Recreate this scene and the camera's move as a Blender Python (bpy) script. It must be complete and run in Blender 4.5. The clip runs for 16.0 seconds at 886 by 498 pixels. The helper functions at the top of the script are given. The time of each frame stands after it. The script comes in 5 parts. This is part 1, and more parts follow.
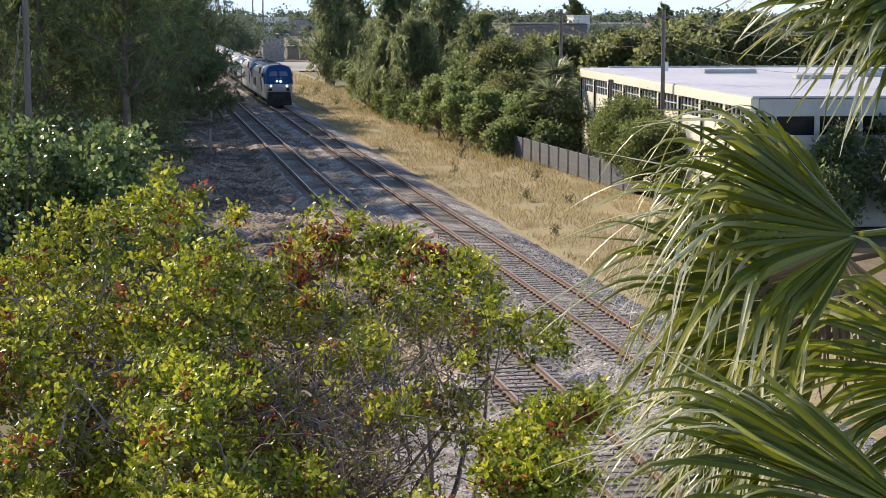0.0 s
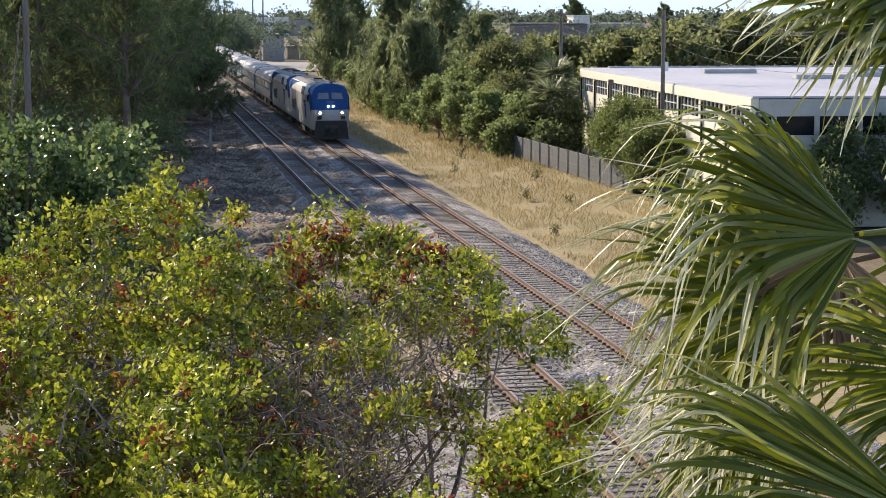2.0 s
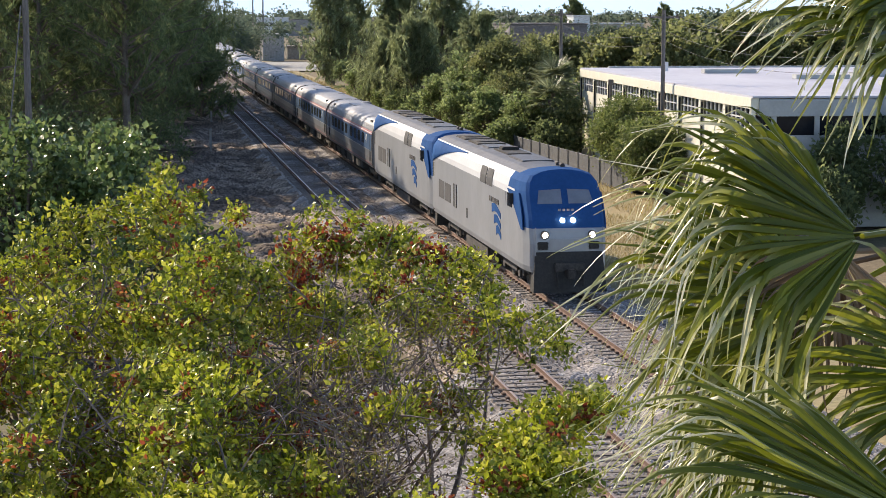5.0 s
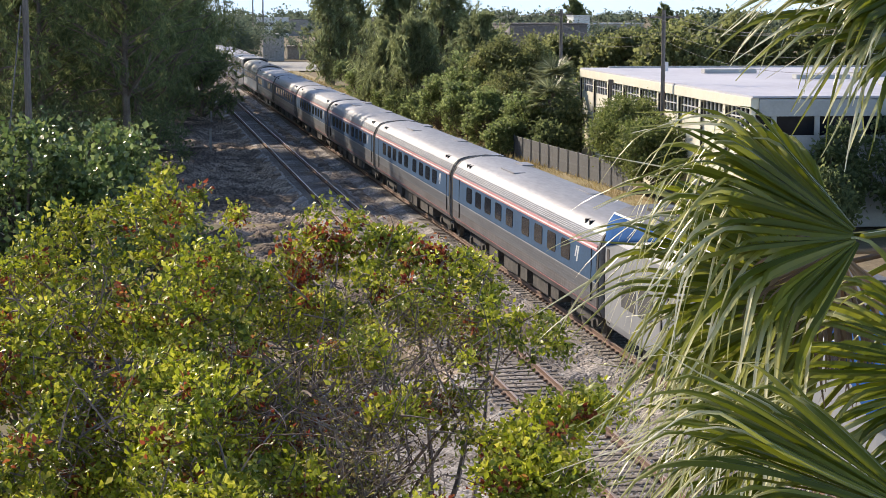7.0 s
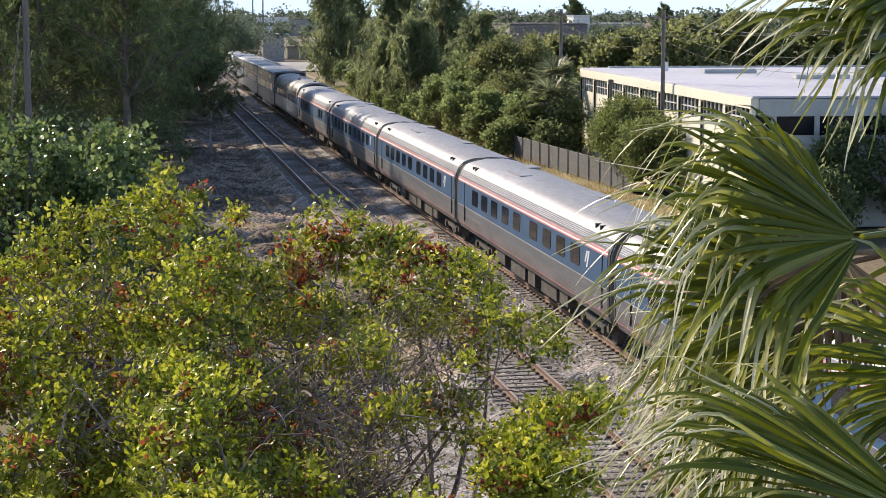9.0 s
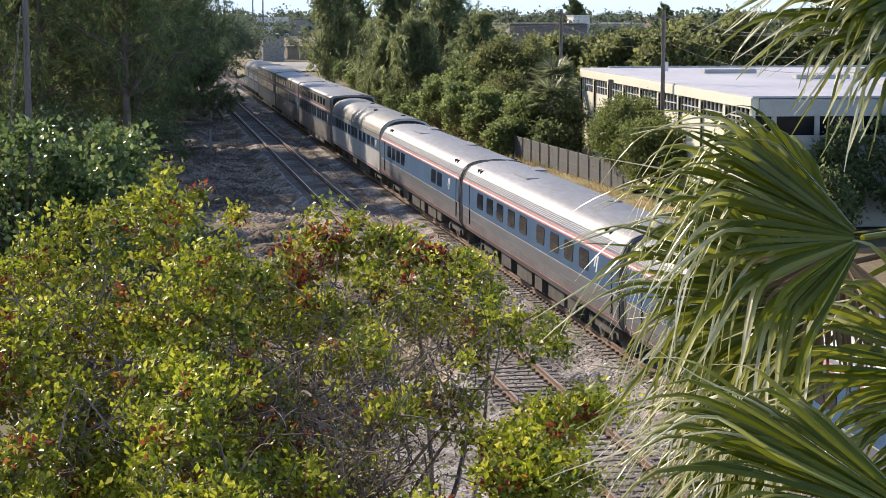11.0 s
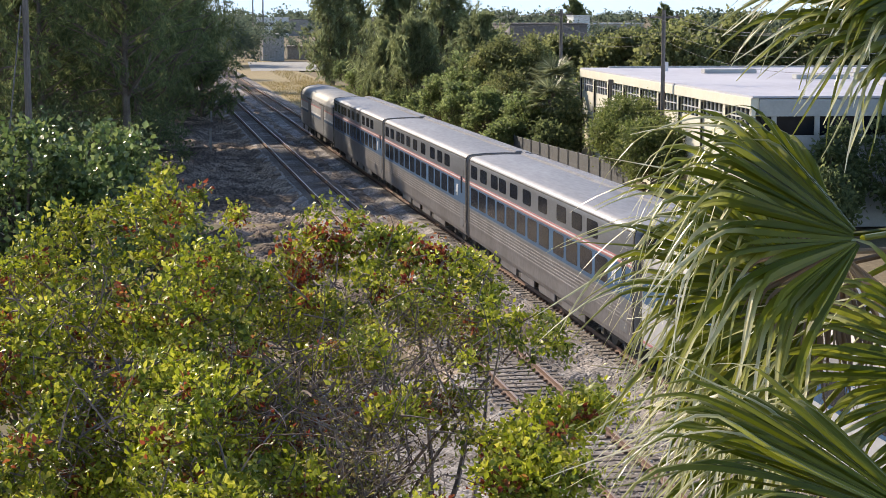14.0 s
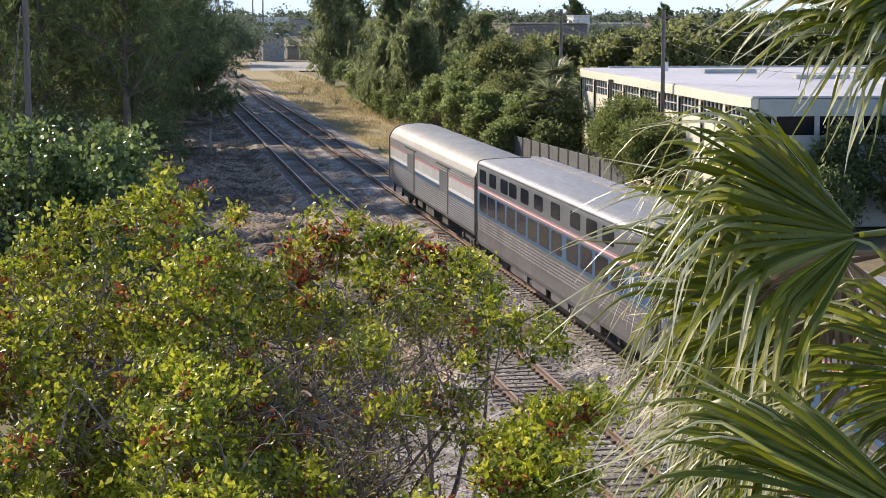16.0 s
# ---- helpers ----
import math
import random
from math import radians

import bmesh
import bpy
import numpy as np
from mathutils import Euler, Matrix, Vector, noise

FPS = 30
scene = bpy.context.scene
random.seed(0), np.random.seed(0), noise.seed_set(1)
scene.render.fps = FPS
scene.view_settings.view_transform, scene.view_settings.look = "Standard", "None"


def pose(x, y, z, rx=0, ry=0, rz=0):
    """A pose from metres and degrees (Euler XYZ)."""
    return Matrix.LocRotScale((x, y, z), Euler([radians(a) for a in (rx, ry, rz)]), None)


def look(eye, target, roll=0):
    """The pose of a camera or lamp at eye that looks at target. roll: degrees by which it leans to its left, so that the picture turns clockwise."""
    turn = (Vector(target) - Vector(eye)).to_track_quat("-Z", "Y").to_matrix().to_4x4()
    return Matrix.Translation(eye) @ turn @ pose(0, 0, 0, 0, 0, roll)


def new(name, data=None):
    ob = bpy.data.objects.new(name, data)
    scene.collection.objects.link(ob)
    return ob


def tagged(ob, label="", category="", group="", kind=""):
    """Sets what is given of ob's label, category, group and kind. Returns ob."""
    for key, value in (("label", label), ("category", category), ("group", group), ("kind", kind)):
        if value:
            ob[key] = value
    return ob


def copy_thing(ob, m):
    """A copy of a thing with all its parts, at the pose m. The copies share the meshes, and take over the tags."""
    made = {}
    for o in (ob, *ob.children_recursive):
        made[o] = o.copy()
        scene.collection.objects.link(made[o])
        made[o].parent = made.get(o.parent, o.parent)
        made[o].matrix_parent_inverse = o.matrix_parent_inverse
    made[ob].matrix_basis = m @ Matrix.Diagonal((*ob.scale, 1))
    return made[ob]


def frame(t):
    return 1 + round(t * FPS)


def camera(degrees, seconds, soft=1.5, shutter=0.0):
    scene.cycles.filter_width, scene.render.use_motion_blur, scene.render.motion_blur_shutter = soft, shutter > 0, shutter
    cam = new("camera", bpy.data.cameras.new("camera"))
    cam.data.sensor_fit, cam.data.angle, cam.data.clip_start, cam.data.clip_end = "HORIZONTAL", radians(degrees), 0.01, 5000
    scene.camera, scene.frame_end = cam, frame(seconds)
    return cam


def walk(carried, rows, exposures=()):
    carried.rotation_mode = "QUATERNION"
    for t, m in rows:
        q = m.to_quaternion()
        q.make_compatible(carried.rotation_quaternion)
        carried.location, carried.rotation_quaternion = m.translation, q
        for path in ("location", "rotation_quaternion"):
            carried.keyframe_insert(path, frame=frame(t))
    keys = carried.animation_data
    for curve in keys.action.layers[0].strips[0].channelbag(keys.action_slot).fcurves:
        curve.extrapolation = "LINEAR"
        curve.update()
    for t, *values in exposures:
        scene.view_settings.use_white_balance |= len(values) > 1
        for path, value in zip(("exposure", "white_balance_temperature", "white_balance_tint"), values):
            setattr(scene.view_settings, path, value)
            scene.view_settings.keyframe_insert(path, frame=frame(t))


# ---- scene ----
cam = camera(27.41, 16.0, 0.75)
EYE = (0.0, 0.0, 10.05)
VIEW = look(EYE, (16.43, 97.79, 10.05 - 12.92), 0.0)
walk(cam, [(0.0, VIEW), (16.0, VIEW)], [(0.0, 0.8, 7900, 14), (16.0, 0.8, 7900, 14)])

# ---- light ----
SUN_FROM = Vector((-0.44, 0.74, 0.50)).normalized()
world = bpy.data.worlds.new("sky")
scene.world = world
world.use_nodes = True
sky = world.node_tree.nodes.new("ShaderNodeTexSky")
sky.sky_type, sky.sun_disc = "NISHITA", False
sky.sun_elevation = math.asin(SUN_FROM.z)
sky.sun_rotation = math.atan2(SUN_FROM.x, SUN_FROM.y)
sky.dust_density, sky.air_density, sky.ozone_density = 0.1, 0.7, 4.0
back = world.node_tree.nodes["Background"]
back.inputs["Strength"].default_value = 0.15
world.node_tree.links.new(sky.outputs[0], back.inputs["Color"])
sun = new("sun", bpy.data.lights.new("sun", "SUN"))
sun.data.energy, sun.data.angle, sun.data.color = 3.7, radians(0.53), (1.0, 0.95, 0.86)
sun.matrix_world = look((0, 0, 60), Vector((0, 0, 60)) - SUN_FROM)

# ---- materials ----
rng = np.random.default_rng(7)


def blank(name):
    m = bpy.data.materials.new(name)
    m.use_nodes = True
    return m, m.node_tree.nodes, m.node_tree.links, m.node_tree.nodes["Principled BSDF"]


def noise_node(nodes, links, coord, size, detail=5.0, rough=0.6):
    n = nodes.new("ShaderNodeTexNoise")
    n.inputs["Scale"].default_value, n.inputs["Detail"].default_value, n.inputs["Roughness"].default_value = size, detail, rough
    links.new(coord, n.inputs["Vector"])
    return n


def ramp_node(nodes, links, value, stops):
    r = nodes.new("ShaderNodeValToRGB")
    while len(r.color_ramp.elements) < len(stops):
        r.color_ramp.elements.new(0.5)
    for e, (at, c) in zip(r.color_ramp.elements, stops):
        e.position, e.color = at, (*c, 1)
    links.new(value, r.inputs["Fac"])
    return r


def mix_node(nodes, links, blend, fac, a, b):
    n = nodes.new("ShaderNodeMix")
    n.data_type, n.blend_type = "RGBA", blend
    if isinstance(fac, float):
        n.inputs[0].default_value = fac
    else:
        links.new(fac, n.inputs[0])
    links.new(a, n.inputs[6])
    links.new(b, n.inputs[7])
    return n.outputs[2]


def surface(name, stops, size=1.0, rough=0.7, metal=0.0, grain=14.0, grain_amount=0.5, bump=0.3, bump_metres=0.01, stretch=None, spec=0.5):
    """Coarse patches between the colours of stops, fine grain over them, relief from the grain."""
    m, nodes, links, bsdf = blank(name)
    tex = nodes.new("ShaderNodeTexCoord")
    coord = tex.outputs["Object"]
    if stretch:
        mp = nodes.new("ShaderNodeMapping")
        mp.inputs["Scale"].default_value = stretch
        links.new(coord, mp.inputs["Vector"])
        coord = mp.outputs[0]
    big = noise_node(nodes, links, coord, size)
    fine = noise_node(nodes, links, coord, size * grain, 3.0)
    base = ramp_node(nodes, links, big.outputs["Fac"], stops)
    dark = ramp_node(nodes, links, fine.outputs["Fac"], [(0.25, (1 - grain_amount,) * 3), (0.75, (1.0,) * 3)])
    links.new(mix_node(nodes, links, "MULTIPLY", 1.0, base.outputs[0], dark.outputs[0]), bsdf.inputs["Base Color"])
    bsdf.inputs["Roughness"].default_value, bsdf.inputs["Metallic"].default_value = rough, metal
    bsdf.inputs["Specular IOR Level"].default_value = spec
    if bump:
        b = nodes.new("ShaderNodeBump")
        b.inputs["Strength"].default_value, b.inputs["Distance"].default_value = bump, bump_metres
        links.new(fine.outputs["Fac"], b.inputs["Height"])
        links.new(b.outputs[0], bsdf.inputs["Normal"])
    return m


def stone_bed(name, dark, light, size, patch, streak=None, low=0.35, high=0.65, lines=False):
    """Loose stones: one colour a cell, joints in relief, larger patches of tone; lines paints them as sunlit bands."""
    m, nodes, links, bsdf = blank(name)
    coord = nodes.new("ShaderNodeTexCoord").outputs["Object"]
    v = nodes.new("ShaderNodeTexVoronoi")
    v.inputs["Scale"].default_value = size
    links.new(coord, v.inputs["Vector"])
    bw = nodes.new("ShaderNodeRGBToBW")
    links.new(v.outputs["Color"], bw.inputs[0])
    cell = ramp_node(nodes, links, bw.outputs[0], [(0.15, dark), (0.8, light)])
    way = coord
    if streak:
        mp = nodes.new("ShaderNodeMapping")
        mp.inputs["Scale"].default_value = streak
        links.new(coord, mp.inputs["Vector"])
        way = mp.outputs[0]
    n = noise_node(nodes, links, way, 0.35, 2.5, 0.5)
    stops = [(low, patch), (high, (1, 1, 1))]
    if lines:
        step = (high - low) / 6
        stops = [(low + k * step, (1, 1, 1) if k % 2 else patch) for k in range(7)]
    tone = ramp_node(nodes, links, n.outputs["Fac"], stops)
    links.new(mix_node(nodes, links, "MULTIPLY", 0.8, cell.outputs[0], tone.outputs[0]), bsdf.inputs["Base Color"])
    bsdf.inputs["Roughness"].default_value = 0.9
    b = nodes.new("ShaderNodeBump")
    b.inputs["Strength"].default_value, b.inputs["Distance"].default_value = 0.9, 0.04
    b.invert = True
    links.new(v.outputs["Distance"], b.inputs["Height"])
    links.new(b.outputs[0], bsdf.inputs["Normal"])
    return m


def leaf(name, stops, through_light=0.4, rough=0.42, patch=0.3, patch_size=0.5, spec=0.5):
    """Leaves: each its own tint, slow drifts of tone over the crown, light that passes through."""
    m, nodes, links, bsdf = blank(name)
    geo, info = nodes.new("ShaderNodeNewGeometry"), nodes.new("ShaderNodeObjectInfo")
    both, turn = nodes.new("ShaderNodeMath"), nodes.new("ShaderNodeMath")
    both.operation, turn.operation = "ADD", "FRACT"
    links.new(geo.outputs["Random Per Island"], both.inputs[0])
    links.new(info.outputs["Random"], both.inputs[1])
    links.new(both.outputs[0], turn.inputs[0])
    base = ramp_node(nodes, links, turn.outputs[0], stops)
    n = noise_node(nodes, links, nodes.new("ShaderNodeTexCoord").outputs["Object"], patch_size, 3.0)
    tone = ramp_node(nodes, links, n.outputs["Fac"], [(0.3, (1 - patch,) * 3), (0.7, (1.0,) * 3)])
    colour = mix_node(nodes, links, "MULTIPLY", 1.0, base.outputs[0], tone.outputs[0])
    links.new(colour, bsdf.inputs["Base Color"])
    bsdf.inputs["Roughness"].default_value = rough
    bsdf.inputs["Specular IOR Level"].default_value = spec
    tr = nodes.new("ShaderNodeBsdfTranslucent")
    links.new(colour, tr.inputs["Color"])
    mx = nodes.new("ShaderNodeMixShader")
    mx.inputs[0].default_value = through_light
    links.new(bsdf.outputs[0], mx.inputs[1])
    links.new(tr.outputs[0], mx.inputs[2])
    links.new(mx.outputs[0], nodes["Material Output"].inputs["Surface"])
    return m


def palm_blade(name, fresh, dry_and_sheen):
    """Waxy blades that fade from green to straw-white: dry ends, with their sun sheen put into the colour."""
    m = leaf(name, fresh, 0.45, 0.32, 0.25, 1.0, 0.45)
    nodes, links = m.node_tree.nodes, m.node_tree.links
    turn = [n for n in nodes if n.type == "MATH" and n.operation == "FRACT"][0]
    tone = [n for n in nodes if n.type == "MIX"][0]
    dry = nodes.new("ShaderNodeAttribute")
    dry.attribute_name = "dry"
    pale = ramp_node(nodes, links, turn.outputs[0], dry_and_sheen)
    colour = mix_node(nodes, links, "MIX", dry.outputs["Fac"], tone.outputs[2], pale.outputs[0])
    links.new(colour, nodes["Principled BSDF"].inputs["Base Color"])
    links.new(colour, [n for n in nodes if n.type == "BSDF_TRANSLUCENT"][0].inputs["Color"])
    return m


def lit(name, colour, strength):
    m, nodes, links, bsdf = blank(name)
    bsdf.inputs["Base Color"].default_value = (*colour, 1)
    bsdf.inputs["Emission Color"].default_value = (*colour, 1)
    bsdf.inputs["Emission Strength"].default_value = strength
    return m


M_STONE = leaf("loose_stone", [(0.0, (0.16, 0.15, 0.145)), (0.6, (0.36, 0.34, 0.33)), (1.0, (0.62, 0.60, 0.60))], 0.0, 0.85, 0.2, 0.4, 0.3)
M_SOIL = surface("dry_soil", [(0.3, (0.16, 0.12, 0.07)), (0.5, (0.24, 0.18, 0.10)), (0.7, (0.15, 0.15, 0.06))], 0.15, 0.95, grain=30, bump=0.6, bump_metres=0.05)
M_STRAW = surface("straw_ground", [(0.3, (0.36, 0.27, 0.13)), (0.5, (0.46, 0.36, 0.19)), (0.7, (0.33, 0.29, 0.13))], 0.3, 0.95, grain=18, bump=0.7, bump_metres=0.06)
M_BALLAST = stone_bed("track_ballast", (0.12, 0.108, 0.10), (0.48, 0.44, 0.41), 13.0, (0.40, 0.355, 0.32), (0.4, 1.6, 1.0), 0.40, 0.57)
# Dark stone whose pale bands stand in for sunlit ridges and sun flecks.
M_CINDER = stone_bed("cinder_with_painted_sun", (0.09, 0.065, 0.048), (0.50, 0.385, 0.29), 9.0, (0.13, 0.095, 0.072), (0.22, 0.85, 1.0), 0.14, 0.86, True)
M_RAIL = surface("rusty_rail", [(0.35, (0.17, 0.09, 0.06)), (0.65, (0.28, 0.16, 0.11))], 1.5, 0.75, grain=20, stretch=(1, 0.1, 1))
M_RAILTOP = surface("worn_rail_head", [(0.4, (0.30, 0.21, 0.165)), (0.6, (0.40, 0.30, 0.25))], 1.0, 0.45, 0.4, grain_amount=0.2, bump=0)
M_RAILTOP_RUST = surface("rusty_rail_head", [(0.4, (0.20, 0.15, 0.125)), (0.6, (0.29, 0.22, 0.19))], 1.0, 0.5, 0.2, grain_amount=0.2, bump=0)
M_SLEEPER = surface("weathered_sleeper", [(0.3, (0.16, 0.13, 0.11)), (0.5, (0.27, 0.23, 0.20)), (0.7, (0.36, 0.32, 0.28))], 1.4, 0.9, grain=10, grain_amount=0.6, bump=0.6, stretch=(0.6, 4, 4))
M_PLATE = surface("rusty_plate", [(0.4, (0.10, 0.06, 0.045)), (0.6, (0.17, 0.10, 0.07))], 3, 0.85)
M_BARK = surface("grey_bark", [(0.3, (0.13, 0.10, 0.08)), (0.7, (0.27, 0.22, 0.18))], 3, 0.9, grain=8, bump=0.8, bump_metres=0.02)
M_TWIG = surface("grey_twig", [(0.3, (0.09, 0.06, 0.05)), (0.7, (0.42, 0.32, 0.28))], 4, 0.85, grain=8)
# Coach steel in three tones: sides, paler roofs, darker low panels.
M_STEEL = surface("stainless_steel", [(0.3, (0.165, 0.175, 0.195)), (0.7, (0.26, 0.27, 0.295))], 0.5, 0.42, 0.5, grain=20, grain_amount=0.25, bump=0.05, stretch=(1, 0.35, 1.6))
M_STEELROOF = surface("paler_steel_roof", [(0.3, (0.25, 0.25, 0.265)), (0.7, (0.36, 0.36, 0.38))], 0.35, 0.58, 0.35, grain=14, grain_amount=0.3, bump=0.05, stretch=(1.4, 0.25, 1))
M_DINERROOF = surface("dusty_grey_roof", [(0.3, (0.20, 0.20, 0.195)), (0.7, (0.31, 0.31, 0.305))], 0.4, 0.6, 0.25, grain=12, grain_amount=0.35, bump=0.05, stretch=(1.4, 0.5, 1))
M_DINER = surface("pale_painted_steel", [(0.3, (0.46, 0.46, 0.47)), (0.7, (0.60, 0.60, 0.60))], 0.6, 0.45, 0.15, grain=12, grain_amount=0.15, bump=0.03)
M_LOWER = surface("darker_lower_steel", [(0.3, (0.15, 0.14, 0.145)), (0.7, (0.24, 0.23, 0.24))], 0.8, 0.5, 0.4, grain=10, grain_amount=0.4, bump=0.05, stretch=(1, 1, 0.6))
M_BLUEBAND = surface("blue_band", [(0.3, (0.028, 0.085, 0.175)), (0.7, (0.045, 0.125, 0.24))], 0.8, 0.5, grain_amount=0.35, bump=0, spec=0.3)
M_RED = surface("faded_red_stripe", [(0.3, (0.50, 0.17, 0.17)), (0.7, (0.58, 0.25, 0.25))], 1, 0.5, grain_amount=0.2, bump=0)
M_WHITE = surface("white_stripe", [(0.3, (0.68, 0.68, 0.68)), (0.7, (0.8, 0.8, 0.8))], 1, 0.5, grain_amount=0.15, bump=0)
M_LOCO = surface("silver_loco_paint", [(0.3, (0.30, 0.31, 0.325)), (0.7, (0.37, 0.38, 0.395))], 0.8, 0.45, 0.2, grain=8, grain_amount=0.06, bump=0.0, stretch=(1, 1, 0.5))
M_LOCOWHITE = surface("white_loco_paint", [(0.3, (0.76, 0.76, 0.76)), (0.7, (0.82, 0.82, 0.82))], 0.5, 0.4, 0.0, grain_amount=0.1, bump=0)
M_LOCOBLUE = surface("deep_blue_paint", [(0.3, (0.014, 0.075, 0.22)), (0.7, (0.022, 0.105, 0.29))], 0.6, 0.8, grain_amount=0.15, bump=0, spec=0.05)
M_LOCOROOF = surface("sooty_loco_roof", [(0.3, (0.09, 0.092, 0.10)), (0.7, (0.17, 0.172, 0.185))], 0.6, 0.6, 0.1, grain=10)
M_GRILLE = surface("grey_louvres", [(0.3, (0.05, 0.05, 0.052)), (0.7, (0.10, 0.10, 0.105))], 1.5, 0.8, grain=8)
M_DARK = surface("sooty_black", [(0.3, (0.018, 0.017, 0.016)), (0.7, (0.05, 0.045, 0.04))], 1.5, 0.75, grain=8)
M_UNDER = surface("grimy_underframe", [(0.3, (0.03, 0.027, 0.025)), (0.7, (0.11, 0.095, 0.085))], 1.5, 0.8, grain=8)
M_GLASS = surface("dark_window_glass", [(0.3, (0.008, 0.010, 0.014)), (0.7, (0.018, 0.022, 0.03))], 1.0, 0.12, grain_amount=0.1, bump=0)
for node in M_GLASS.node_tree.nodes:
    if node.type == 'BSDF_PRINCIPLED':
        node.inputs["Specular IOR Level"].default_value = 0.22
# Pale base stands for sky reflected in the windscreen; nose bars reuse it.
M_SCREEN = surface("sky_painted_screen", [(0.3, (0.16, 0.18, 0.22)), (0.7, (0.24, 0.26, 0.30))], 1.0, 0.15, grain_amount=0.1, bump=0)
M_HAZE = lit("pale_horizon_sky", (0.66, 0.83, 1.0), 0.52)
M_LAMP = lit("headlight_glow", (1.0, 0.93, 0.90), 9.0)
M_CREAM = surface("cream_wall_paint", [(0.3, (0.76, 0.72, 0.58)), (0.7, (0.84, 0.81, 0.69))], 0.4, 0.8, grain=14, grain_amount=0.12, bump=0.15)
M_ROOFWHITE = surface("white_roof_membrane", [(0.3, (0.46, 0.46, 0.53)), (0.6, (0.58, 0.58, 0.64))], 0.15, 0.7, grain=12, grain_amount=0.14, bump=0.1, stretch=(1, 0.4, 1))
# Grey puts the end wall's shade into its colour; roof curbs share it.
M_SHADEWALL = surface("painted_shade_grey", [(0.3, (0.40, 0.41, 0.40)), (0.7, (0.52, 0.53, 0.52))], 0.5, 0.8, grain_amount=0.15)
M_POLE = surface("weathered_pole", [(0.3, (0.15, 0.13, 0.12)), (0.7, (0.28, 0.25, 0.23))], 1.0, 0.9, grain=10, stretch=(3, 3, 0.3))
M_FENCE = surface("grey_fence_slats", [(0.3, (0.15, 0.16, 0.175)), (0.7, (0.24, 0.25, 0.265))], 0.8, 0.7, 0.2)
M_CONCRETE = surface("pale_concrete", [(0.3, (0.36, 0.35, 0.33)), (0.7, (0.50, 0.49, 0.46))], 0.2, 0.85, grain=12)
M_TANWALL = surface("tan_wall", [(0.3, (0.46, 0.40, 0.32)), (0.7, (0.56, 0.50, 0.42))], 0.2, 0.85)
M_GREYROOF = surface("brown_grey_roof", [(0.3, (0.15, 0.135, 0.13)), (0.7, (0.21, 0.19, 0.18))], 0.15, 0.85)
M_BROWNWALL = surface("brown_grey_metal_wall", [(0.3, (0.22, 0.19, 0.18)), (0.7, (0.29, 0.255, 0.245))], 0.15, 0.8)
M_WIRE = surface("grey_wire", [(0.3, (0.10, 0.10, 0.10)), (0.7, (0.2, 0.2, 0.2))], 2.0, 0.6)
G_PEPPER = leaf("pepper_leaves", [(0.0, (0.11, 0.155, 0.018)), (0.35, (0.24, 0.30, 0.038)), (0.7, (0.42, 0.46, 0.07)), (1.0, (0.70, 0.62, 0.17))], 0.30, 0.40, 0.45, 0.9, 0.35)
# Brighter copy of the pepper leaves, with sunlight put into the colour.
G_PEPPERBRIGHT = leaf("pepper_leaves_painted_sunlit", [(0.0, (0.25, 0.31, 0.022)), (0.6, (0.54, 0.57, 0.055)), (1.0, (0.80, 0.74, 0.14))], 0.42, 0.42, 0.3, 0.9, 0.35)
G_RED = leaf("red_pepper_leaves", [(0.0, (0.20, 0.04, 0.03)), (0.5, (0.36, 0.085, 0.045)), (1.0, (0.52, 0.24, 0.08))], 0.5, 0.5, 0.3, 2.0, 0.3)
G_DULL = leaf("dull_withered_leaves", [(0.0, (0.14, 0.08, 0.05)), (0.4, (0.26, 0.20, 0.08)), (0.75, (0.32, 0.33, 0.08)), (1.0, (0.46, 0.36, 0.24))], 0.5, 0.55, 0.3, 1.5)
G_GRAPE = leaf("dark_glossy_leaves", [(0.0, (0.08, 0.14, 0.045)), (0.6, (0.17, 0.25, 0.08)), (1.0, (0.34, 0.41, 0.15))], 0.45, 0.3, 0.35, 0.4, 0.7)
G_PINE = leaf("casuarina_needles", [(0.0, (0.13, 0.175, 0.08)), (0.6, (0.20, 0.255, 0.115)), (1.0, (0.29, 0.345, 0.15))], 0.6, 0.6, 0.35, 0.25, 0.2)
G_PINELIGHT = leaf("pale_casuarina_needles", [(0.0, (0.21, 0.255, 0.135)), (0.6, (0.32, 0.375, 0.195)), (1.0, (0.45, 0.50, 0.26))], 0.6, 0.6, 0.4, 0.3, 0.2)
G_OLIVE = leaf("olive_brown_leaves", [(0.0, (0.18, 0.21, 0.085)), (0.6, (0.28, 0.31, 0.125)), (1.0, (0.40, 0.42, 0.165))], 0.6, 0.5, 0.4, 0.35)
G_VINE = leaf("yellow_green_vine_leaves", [(0.0, (0.18, 0.25, 0.095)), (0.6, (0.30, 0.38, 0.15)), (1.0, (0.46, 0.54, 0.23))], 0.6, 0.45, 0.4, 0.5)
G_BUSH = leaf("mid_green_leaves", [(0.0, (0.13, 0.18, 0.055)), (0.6, (0.22, 0.275, 0.09)), (1.0, (0.36, 0.41, 0.15))], 0.55, 0.45, 0.4, 0.5)
G_GREYGREEN = leaf("grey_green_leaves", [(0.0, (0.15, 0.18, 0.09)), (0.6, (0.24, 0.28, 0.15)), (1.0, (0.42, 0.46, 0.28))], 0.5, 0.35, 0.45, 0.4)
# Far leaves: distance haze is mixed into this greyer green.
G_FAR = leaf("haze_toned_tree_leaves", [(0.0, (0.11, 0.15, 0.11)), (0.6, (0.16, 0.205, 0.145)), (1.0, (0.22, 0.26, 0.17))], 0.5, 0.6, 0.3, 0.05, 0.2)
